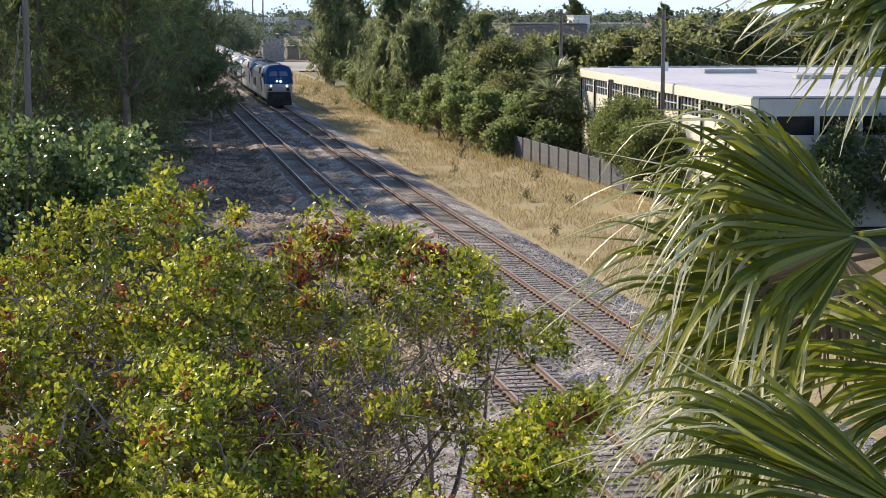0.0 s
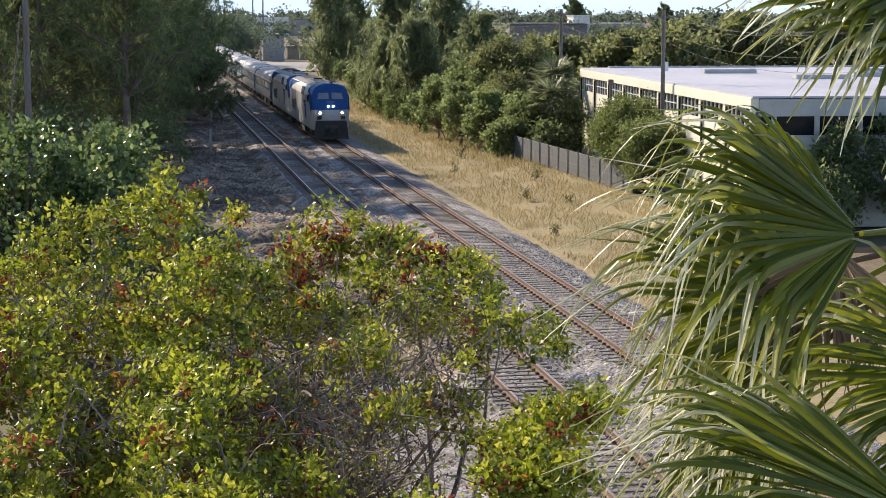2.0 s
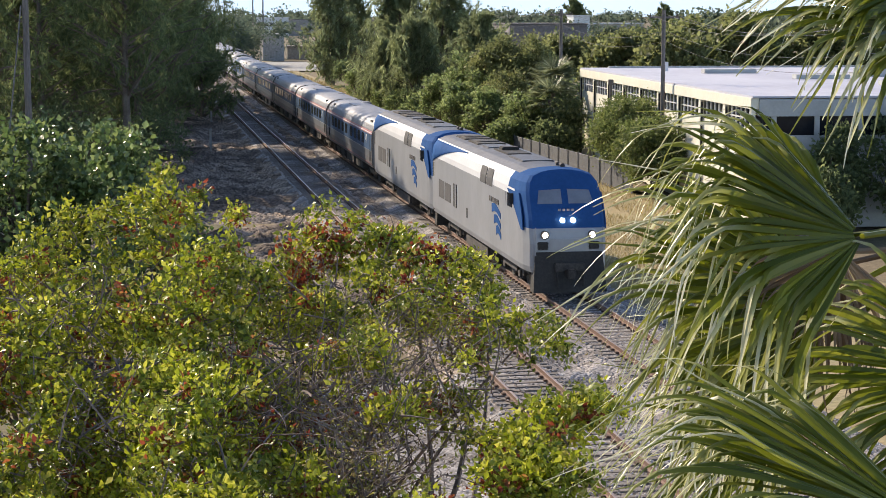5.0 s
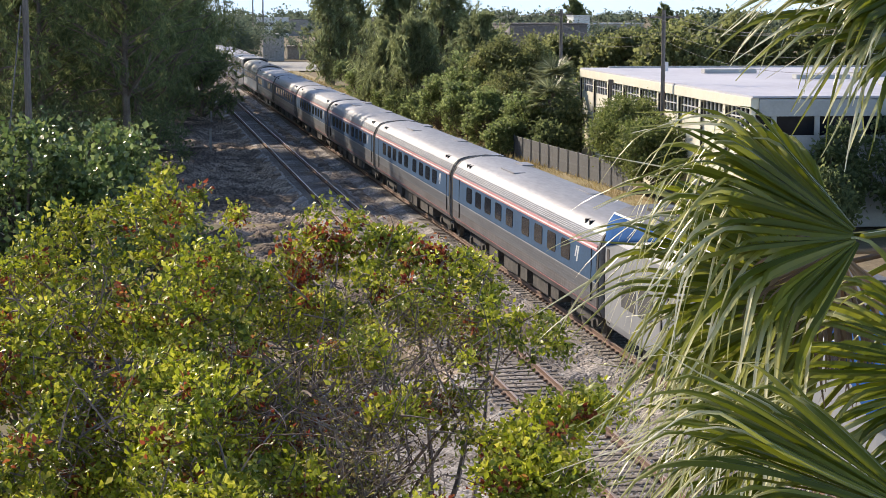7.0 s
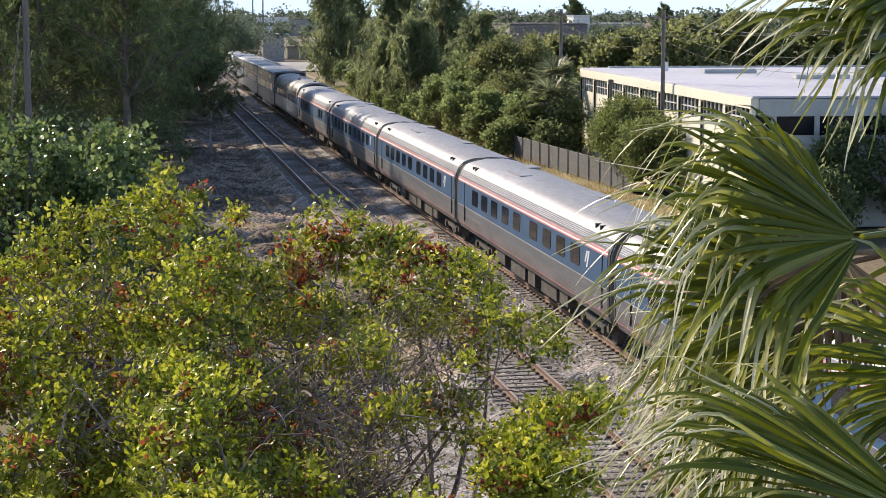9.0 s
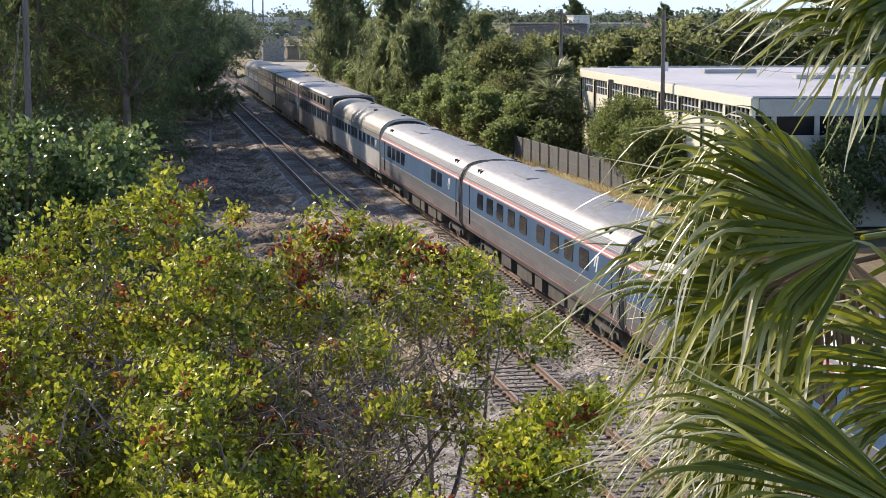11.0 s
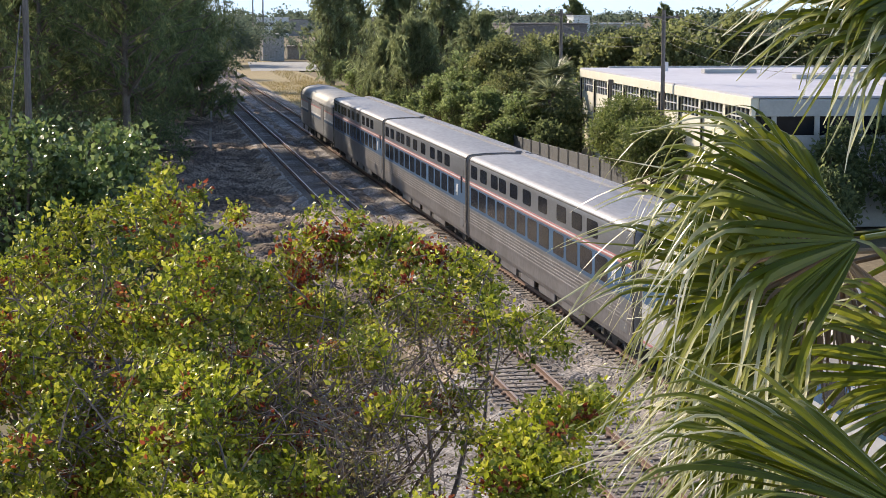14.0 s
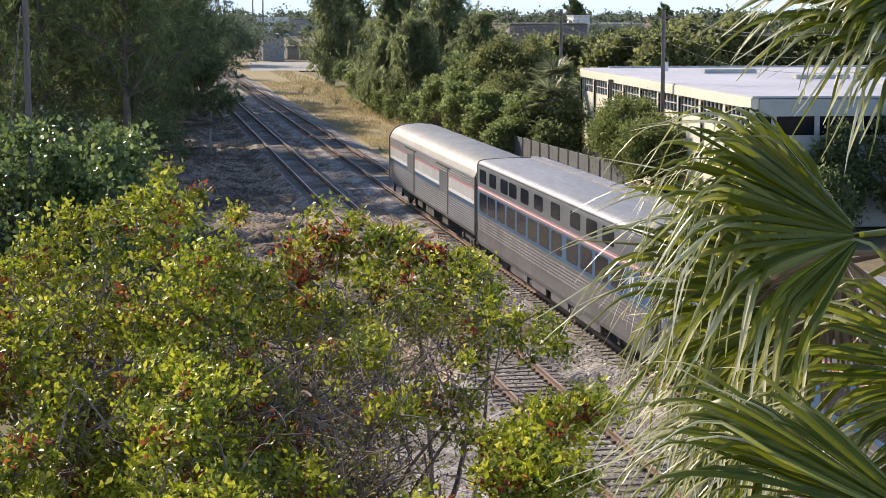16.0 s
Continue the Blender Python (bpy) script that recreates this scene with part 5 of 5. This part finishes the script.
    v = [bm.verts.new(c) for c in ((-1.22, -0.04, 1.62), (1.22, -0.04, 1.62), (1.34, -0.34, 0.2), (-1.34, -0.34, 0.2), (-1.22, 0.5, 1.62), (1.22, 0.5, 1.62), (1.3, 0.4, 0.2), (-1.3, 0.4, 0.2))]
    for f in ((0, 1, 2, 3), (4, 7, 6, 5), (0, 4, 5, 1), (3, 2, 6, 7), (0, 3, 7, 4), (1, 5, 6, 2)):
        bm.faces.new([v[i] for i in f])
    part("pilot", bm, M_DARK, t, "black pilot plough")
    part("coupler", blocks(-0.16, 0.16, -0.6, 0.2, 0.72, 1.05, 0.05), M_UNDER, t)
    part("drawbar_plate", blocks(-0.55, 0.55, -0.3, -0.1, 0.95, 1.25, 0.04), M_UNDER, t)
    for s in (-1, 1):
        part("air_hose", rod(bmesh.new(), (s * 0.5, -0.3, 0.95), (s * 0.45, -0.42, 0.4), 0.035), M_DARK, t)
        part("nose_handrail", rod(bmesh.new(), (s * 1.22, -0.08, 1.5), (s * 1.22, -0.08, 2.5), 0.022), M_LOCO, t)
    for y in (2.3, 3.0):
        part("horn", rod(bmesh.new(), (0.3, y, 4.49), (0.3, y + 0.45, 4.53), 0.09, 0.04), M_UNDER, t)
    for y0, y1, w, m in ((5.0, 7.6, 0.62, M_LOCOROOF), (8.4, 11.4, 0.5, M_DARK), (12.0, 13.4, 0.6, M_LOCOROOF), (14.2, 16.6, 0.62, M_UNDER), (17.2, 19.6, 0.62, M_UNDER)):
        part("roof_hatch", blocks(-w, w, y0, y1, 4.36, 4.475, 0.03), m, t, "low roof hatch")
    for y in (15.4, 18.4):
        part("roof_fan", rod(bmesh.new(), (0, y, 4.47), (0, y, 4.52), 0.56, 0.52, 24), M_UNDER, t, "round cooling fan")
    part("exhaust_stack", blocks(-0.35, 0.35, 10.2, 10.9, 4.43, 4.6, 0.03), M_DARK, t)
    part("underframe", blocks(-1.3, 1.3, 0.6, LOCO - 0.4, 0.75, 0.95, 0.02), M_DARK, t)
    part("fuel_tank", blocks(-1.35, 1.35, 8.0, 13.0, 0.25, 0.85, 0.12), M_UNDER, t, "grimy fuel tank")
    bogie(t, 4.2, 1.4, 0.5)
    bogie(t, LOCO - 4.2, 1.4, 0.5)
    for s in (-1, 1):
        for y0 in (2.4, LOCO - 6.2):
            part("bogie_cover", blocks(min(s * 1.16, s * 1.22), max(s * 1.16, s * 1.22), y0 + 0.6, y0 + 3.0, 0.5, 0.8, 0.03), M_UNDER, t)
    return t


def couple():
    """The train in order from its front: each car and how far its front lies behind the first nose."""
    first = diesel_locomotive()
    order = [(first, 0.0), (copy_thing(first, pose(0, 0, 0)), 21.03)]
    tagged(order[1][0], "second silver and blue diesel locomotive coupled behind the first")
    coach = tube_coach()
    at = 42.06
    for i in range(5):
        order.append((coach if i == 0 else copy_thing(coach, pose(0, 0, 0)), at + 0.22))
        at += 26.0
    order.append((tube_coach("cafe_car", "stainless fluted cafe car with few windows in a blue band", (4.6, 6.3, 16.1, 17.8, 19.5, 21.2)), at + 0.22))
    at += 26.0
    order.append((smooth_diner(), at + 0.22))
    at += 26.0
    sleeper = two_row_sleeper()
    for i in range(3):
        order.append((sleeper if i == 0 else copy_thing(sleeper, pose(0, 0, 0)), at + 0.22))
        at += 26.0
    order.append((baggage_car(), at + 0.22))
    return order


TRAIN = couple()
NOSE_Y = [(0.0, 195.2), (1.0, 168.9), (2.0, 142.3), (3.0, 115.5), (4.0, 88.8), (5.5, 49.2), (7.0, 9.6), (9.0, -43.7), (11.5, -110.0), (13.0, -149.5), (14.5, -189.8), (16.0, -230.2)]
for _car, _off in TRAIN:
    _car.matrix_world = pose(X_MAIN, NOSE_Y[0][1] + _off, 0)


# ---- foreground ----
def pepper_tree():
    """The pepper tree before the camera: several leaning stems, leafy clumps above, bare twigs inside."""
    t = thing("pepper_tree", "pepper tree with yellow-green and reddish leaves and bare twigs", "tree", (1.0, 20.5, GROUND))
    base = np.array((1.0, 20.5, GROUND))
    # a lumpy crown that falls towards the viewer, and a few outlying sprigs
    n = 2700
    x, y = rng.uniform(-2.6, 4.2, n), rng.uniform(14.2, 22.4, n)
    ridge = np.interp(x, (-2.5, -1.6, -0.8, 0.0, 0.4, 1.0, 1.45, 1.9, 2.3, 2.8, 3.4, 3.8, 4.2), (7.5, 7.55, 7.7, 7.85, 7.9, 7.6, 7.1, 7.45, 7.62, 7.46, 7.5, 7.35, 7.05))
    lump = np.array([noise.noise(Vector((a * 1.1, b * 0.8, 0.0))) for a, b in zip(x, y)])
    open_gap = ((x - 2.95) / 0.42) ** 2 + ((y - 16.6) / 1.9) ** 2
    thin = ((x - 2.2) / 1.1) ** 2 + ((y - 18.1) / 1.9) ** 2
    keep = (lump > -0.12) & (open_gap > 1.0) & ((thin + 0.5 * rng.random(n) > 1.2) | (rng.random(n) < 0.10)) & (x < 2.75 + (y - 16.0) * 0.31)
    z = ridge - (22.3 - y) * 0.225 - 0.05 + 0.55 * np.maximum(lump, -0.1) - 0.85 * rng.random(n) ** 1.8
    within = (lump <= 0.05) & (open_gap > 1.1) & (thin > 1.0) & (x < 2.6 + (y - 16.0) * 0.31) & (rng.random(n) < 0.85)
    low = np.stack([x, y, ridge - (22.3 - y) * 0.225 - 0.75 - 0.5 * rng.random(n)], 1)[within]
    cen = np.concatenate([np.stack([x, y, z], 1)[keep], low])
    sprigs = (((4.1, 18.7, 6.62), (0.46, 0.5, 0.3), 20), ((3.7, 19.2, 6.75), (0.3, 0.4, 0.2), 9), ((3.9, 17.4, 5.92), (0.75, 0.5, 0.22), 26), ((4.5, 17.6, 6.12), (0.4, 0.4, 0.16), 16), ((3.6, 17.2, 5.8), (0.3, 0.3, 0.2), 6), ((1.15, 22.2, 7.6), (0.16, 0.2, 0.14), 5), ((0.4, 22.3, 7.6), (0.3, 0.3, 0.16), 8), ((2.4, 18.6, 6.45), (0.3, 0.3, 0.12), 7), ((1.6, 16.4, 5.9), (0.5, 0.4, 0.15), 12), ((2.1, 15.5, 5.6), (0.4, 0.3, 0.15), 9), ((2.3, 17.0, 6.2), (0.25, 0.3, 0.1), 5), ((1.1, 16.0, 5.97), (0.4, 0.4, 0.12), 12), ((1.5, 15.6, 5.9), (0.35, 0.3, 0.1), 9), ((0.84, 15.6, 5.93), (0.3, 0.3, 0.1), 8), ((2.24, 18.4, 6.7), (0.4, 0.3, 0.12), 7), ((4.03, 16.61, 6.28), (0.42, 0.3, 0.18), 34), ((3.54, 16.14, 6.05), (0.34, 0.3, 0.2), 26), ((3.65, 15.54, 5.88), (0.4, 0.3, 0.22), 32), ((3.22, 15.63, 5.85), (0.28, 0.3, 0.2), 20), ((3.45, 16.7, 5.85), (0.3, 0.4, 0.25), 16), ((3.3, 15.6, 5.75), (0.25, 0.3, 0.25), 12), ((2.3, 15.7, 5.7), (0.3, 0.3, 0.2), 6), ((2.3, 21.8, 7.28), (0.45, 0.3, 0.12), 16), ((2.95, 21.6, 7.30), (0.45, 0.3, 0.12), 22), ((3.5, 21.1, 7.15), (0.35, 0.3, 0.14), 16), ((2.45, 17.3, 6.2), (0.3, 0.35, 0.12), 14), ((1.9, 18.6, 6.5), (0.25, 0.3, 0.1), 8))
    cen = np.concatenate([cen] + [np.array(c) + ball(k) * np.array(r) * rng.random((k, 1)) ** 0.4 for c, r, k in sprigs])
    rad = 0.13 + 0.13 * rng.random(len(cen))
    cen = cen - base
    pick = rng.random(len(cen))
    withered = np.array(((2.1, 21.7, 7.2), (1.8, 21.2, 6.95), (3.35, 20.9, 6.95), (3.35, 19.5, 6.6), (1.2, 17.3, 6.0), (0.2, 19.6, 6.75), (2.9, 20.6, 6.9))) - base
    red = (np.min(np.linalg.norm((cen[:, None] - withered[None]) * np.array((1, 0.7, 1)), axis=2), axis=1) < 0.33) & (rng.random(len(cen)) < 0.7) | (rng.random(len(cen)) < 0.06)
    # These clumps get the leaf colour that is painted sunlit.
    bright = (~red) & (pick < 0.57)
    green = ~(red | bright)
    stems = []
    fork = np.array((0.2, 0.0, 3.4))
    for a, b in (((0, 0, -0.2), fork), ((0.35, 0.25, -0.2), (1.6, -0.6, 3.2)), ((-0.3, 0.1, -0.2), (-1.2, -0.8, 3.4))):
        stems.append(bend(a, b, 0.13, 0.08, 0, 6, 0.06))
    v, f = tubes(stems, 8)
    hang("trunk", mesh("trunk", v, f, M_BARK), t, "several grey leaning stems")
    paths = []
    inner = cen[rng.choice(len(cen), 34, replace=False)] + np.array((0, 0.2, -0.75))
    tips = [st[-1][0] for st in stems]
    for q in inner:
        paths.append(bend(min(tips, key=lambda e: np.linalg.norm(e - q)), q, 0.045, 0.02, 0, 7, 0.14))
    # every clump grows from its nearest neighbour that already hangs on the tree
    node = np.repeat(inner[:1], len(cen), axis=0)
    gap = np.full(len(cen), 1e9)
    for q in inner:
        far = np.linalg.norm(cen - q, axis=1)
        node[far < gap] = q
        gap = np.minimum(gap, far)
    loose = np.ones(len(cen), bool)
    for _ in range(len(cen)):
        k = int(np.argmin(np.where(loose, gap, 1e9)))
        loose[k] = False
        paths.append(bend(node[k], cen[k], 0.012, 0.005, 0, 5, 0.22))
        far = np.linalg.norm(cen - cen[k], axis=1)
        node[far < gap] = cen[k]
        gap = np.minimum(gap, far)
    v, f = tubes(paths, 4)
    hang("branching", mesh("branching", v, f, M_TWIG), t, "thin grey branching limbs")
    for name, sel, m, per, label in (("foliage", green, G_PEPPER, 950, "green leaves"), ("sunlit_foliage", bright, G_PEPPERBRIGHT, 950, "yellow-green leaves with sunlight put into their colour"), ("reddish_foliage", red, G_RED, 900, "reddish-brown withered leaves")):
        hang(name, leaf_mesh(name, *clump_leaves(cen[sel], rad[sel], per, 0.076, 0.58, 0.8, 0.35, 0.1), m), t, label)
    # deep foliage in the tree's own shade
    k = 420
    dx, dy = rng.uniform(-2.8, 2.3, k), rng.uniform(14.0, 20.6, k)
    deep = np.stack([dx, dy, np.interp(dy, (14.0, 20.6), (3.6, 5.2)) + rng.uniform(-0.7, 0.5, k)], 1) - base
    hang("inner_foliage", leaf_mesh("inner_foliage", *clump_leaves(deep, 0.35 + 0.2 * rng.random(k), 330, 0.10, 0.6, 0.7, 0.3, 0.1), G_PEPPER), t, "green leaves deep inside the crown")
    # bare crooked twigs
    twigs = []
    for c, r, n in (((2.1, 18.2, 6.1), (1.35, 1.5, 0.5), 430), ((1.9, 17.2, 5.75), (0.7, 1.0, 0.4), 200), ((0.2, 17.6, 6.05), (1.6, 1.6, 0.4), 420), ((-0.8, 19.6, 6.8), (1.6, 1.4, 0.4), 160), ((2.2, 20.6, 6.6), (1.2, 0.8, 0.4), 110), ((3.2, 19.2, 6.3), (0.8, 0.6, 0.3), 60), ((1.8, 16.0, 5.7), (0.5, 0.5, 0.35), 200)):
        for _ in range(n):
            a = np.array(c) + rng.normal(size=3) * np.array(r) * 0.55 - base
            d = unit(rng.normal(size=3) + np.array((0.2, -0.2, 0.5)))
            twigs.append(bend(a, a + d * rng.uniform(0.2, 0.85), rng.uniform(0.004, 0.014), 0.002, 0, 5, 0.16))
    v, f = tubes(twigs, 3)
    hang("twig_tangle", mesh("twig_tangle", v, f, M_TWIG), t, "tangle of bare grey twigs", "stuff")
    at = np.concatenate([np.array(c) + rng.normal(size=(n, 3)) * np.array(r) * 0.6 for c, r, n in (((1.9, 18.0, 6.0), (1.3, 1.2, 0.55), 2400), ((1.7, 16.8, 5.75), (0.8, 1.0, 0.35), 1800), ((3.2, 19.6, 6.45), (0.8, 0.6, 0.35), 900), ((1.8, 15.9, 5.7), (0.5, 0.5, 0.35), 1400))]) - base
    n = len(at)
    L = 0.05 * (0.6 + 0.7 * rng.random(n))
    hang("sparse_foliage", leaf_mesh("sparse_foliage", at, ball(n), ball(n), L, L * 0.5, G_DULL), t, "sparse dull leaves between twigs")
    return t


pepper_tree()


def blade_strip(hub, way, side, length, width, fold, at, sway, verts, faces):
    """One palm segment: stiff and keeled at first, then folded over so that its narrow end hangs."""
    steps = 16
    d = np.array(way, float)
    q = np.array(hub, float) + d * 0.05
    k0 = len(verts)
    for i in range(steps + 1):
        s = i / steps
        w = width * min(1.0, 0.28 + 1.6 * s) * (1 - 0.58 * min(1.0, max(0.0, s - at + 0.06) / 0.16)) * (1 - 0.9 * max(0.0, s - 0.72) / 0.28) + 0.002
        keel = 0.30 if s < at else 0.14
        sd = unit(side - d * np.dot(side, d))
        nn = np.cross(sd, d)
        verts.extend((q - sd * w / 2 + nn * w * keel, q, q + sd * w / 2 + nn * w * keel))
        q = q + d * (length - 0.05) / steps
        pull = fold * math.exp(-((s - at) / 0.10) ** 2) + 0.10 * s * s
        d = unit(d + np.array((0, 0, -1.0)) * pull + sway * 0.05 * s)
    for i in range(steps):
        a = k0 + 3 * i
        faces += [(a, a + 1, a + 4, a + 3), (a + 1, a + 2, a + 5, a + 4)]


def sheen_tip_mesh(name, verts, faces, material, dry):
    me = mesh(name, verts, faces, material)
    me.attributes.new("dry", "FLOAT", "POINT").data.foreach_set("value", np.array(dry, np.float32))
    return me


def frond(parent, hub, out, normal, n, length, spread, fold, material, label, root, width=0.044, pieces=False):
    """A fan leaf with a stalk, which sways about its root; the blades of the nearest fans are pieces of their own."""
    out = unit(np.array(out, float))
    side = unit(np.cross(out, np.array(normal, float)))
    nrm = np.cross(side, out)
    hub = np.array(hub) - np.array(root)
    sv, sf = tubes([bend((0, 0, 0), hub, 0.02, 0.014, 0, 6, 0.02)], 6)
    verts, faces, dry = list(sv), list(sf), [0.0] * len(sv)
    singles = []
    for i in range(n):
        a = radians(spread * (2 * (i + 0.5) / n - 1) + rng.normal() * 2.0)
        w = unit(out * math.cos(a) + side * math.sin(a) + nrm * (0.22 * math.cos(a * 1.5) + rng.normal() * 0.05))
        ln = length * (0.75 + 0.25 * math.cos(a * 0.8)) * rng.uniform(0.82, 1.1)
        sd = unit(np.cross(nrm, w) + nrm * rng.normal() * 0.4)
        at = rng.uniform(0.46, 0.70)
        bv, bf = [], []
        blade_strip(hub, w, sd, ln, width * rng.uniform(0.7, 1.15), fold * rng.uniform(0.3, 1.4), at, rng.normal(size=3), bv, bf)
        # Past the fold the blade pales: dry end and painted sheen together.
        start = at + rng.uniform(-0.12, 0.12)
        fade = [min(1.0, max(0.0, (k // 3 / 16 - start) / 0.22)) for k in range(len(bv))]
        if pieces:
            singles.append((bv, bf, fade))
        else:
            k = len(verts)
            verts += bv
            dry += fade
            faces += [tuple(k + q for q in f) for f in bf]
    ob = hang("frond", sheen_tip_mesh("frond", verts, faces, material, dry), parent, label)
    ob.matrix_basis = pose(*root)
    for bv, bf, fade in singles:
        hang("blade", sheen_tip_mesh("blade", bv, bf, material, fade), ob)
    return ob


PALM_AT = np.array((4.1, 8.3, GROUND))
ROOT = (0.0, 0.0, 9.6)
palm = thing("fan_palm", "tall fan palm with long drooping green blades", "palm", tuple(PALM_AT))
v, f = tubes([bend((0, 0, -0.3), (0, 0, 9.6), 0.22, 0.17, 0, 8, 0.01)], 12)
hang("trunk", mesh("trunk", v, f, M_BARK), palm, "rough grey trunk")
FRONDS = []
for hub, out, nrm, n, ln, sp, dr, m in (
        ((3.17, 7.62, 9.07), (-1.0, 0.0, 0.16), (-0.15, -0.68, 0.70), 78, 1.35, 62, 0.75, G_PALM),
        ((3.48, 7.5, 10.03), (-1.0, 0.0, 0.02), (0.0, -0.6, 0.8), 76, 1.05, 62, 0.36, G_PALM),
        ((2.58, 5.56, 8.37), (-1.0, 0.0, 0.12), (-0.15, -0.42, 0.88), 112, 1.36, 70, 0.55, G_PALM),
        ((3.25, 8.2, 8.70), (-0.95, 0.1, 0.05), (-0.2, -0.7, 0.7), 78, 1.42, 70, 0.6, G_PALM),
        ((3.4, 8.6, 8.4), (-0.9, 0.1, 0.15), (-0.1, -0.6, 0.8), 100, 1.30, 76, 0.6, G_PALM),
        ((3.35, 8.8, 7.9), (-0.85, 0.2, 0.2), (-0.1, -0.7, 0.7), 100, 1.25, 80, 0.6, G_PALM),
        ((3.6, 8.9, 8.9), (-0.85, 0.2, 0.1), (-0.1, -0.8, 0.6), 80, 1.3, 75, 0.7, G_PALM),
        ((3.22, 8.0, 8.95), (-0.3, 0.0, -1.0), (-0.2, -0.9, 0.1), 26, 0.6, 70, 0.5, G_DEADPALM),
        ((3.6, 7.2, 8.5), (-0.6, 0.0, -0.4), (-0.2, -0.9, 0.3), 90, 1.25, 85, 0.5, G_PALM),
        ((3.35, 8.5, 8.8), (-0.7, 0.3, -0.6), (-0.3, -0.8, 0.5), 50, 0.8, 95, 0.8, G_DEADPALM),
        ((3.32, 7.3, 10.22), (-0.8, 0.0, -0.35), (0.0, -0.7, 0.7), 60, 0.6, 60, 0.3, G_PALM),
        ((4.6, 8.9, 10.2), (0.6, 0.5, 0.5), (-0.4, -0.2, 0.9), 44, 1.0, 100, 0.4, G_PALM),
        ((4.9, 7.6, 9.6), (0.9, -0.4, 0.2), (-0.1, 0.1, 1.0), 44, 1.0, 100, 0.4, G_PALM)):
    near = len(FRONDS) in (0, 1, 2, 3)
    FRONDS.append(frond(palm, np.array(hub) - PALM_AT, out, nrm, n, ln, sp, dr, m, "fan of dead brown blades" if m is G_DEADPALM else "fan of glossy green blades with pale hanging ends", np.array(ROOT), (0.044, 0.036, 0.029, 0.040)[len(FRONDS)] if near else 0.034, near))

# ---- the tracks, piece by piece ----
track(X_MAIN, "main railway track on grey weathered sleepers", M_RAILTOP_RUST, 0.8)
track(X_OLD, "older railway track with brown worn rails", M_RAILTOP, 1.5)


def motions():
    for car, off in TRAIN:
        walk(car, [(t, pose(X_MAIN, y + off, 0)) for t, y in NOSE_Y])
    for i, fr in enumerate(FRONDS):
        rows = []
        for k in range(33):
            t = 0.5 * k
            gust = 1.6 * min(1.0, t / 5.0) * (3.2 if i == 1 else 0.7)
            a = gust + 0.5 * math.sin(1.9 * t + 1.3 * i) + 0.25 * math.sin(4.3 * t + 2.1 * i)
            rows.append((t, pose(*ROOT, 0.3 * math.sin(2.3 * t + i), -a * 0.6, a * 0.3)))
        walk(fr, rows)


motions()
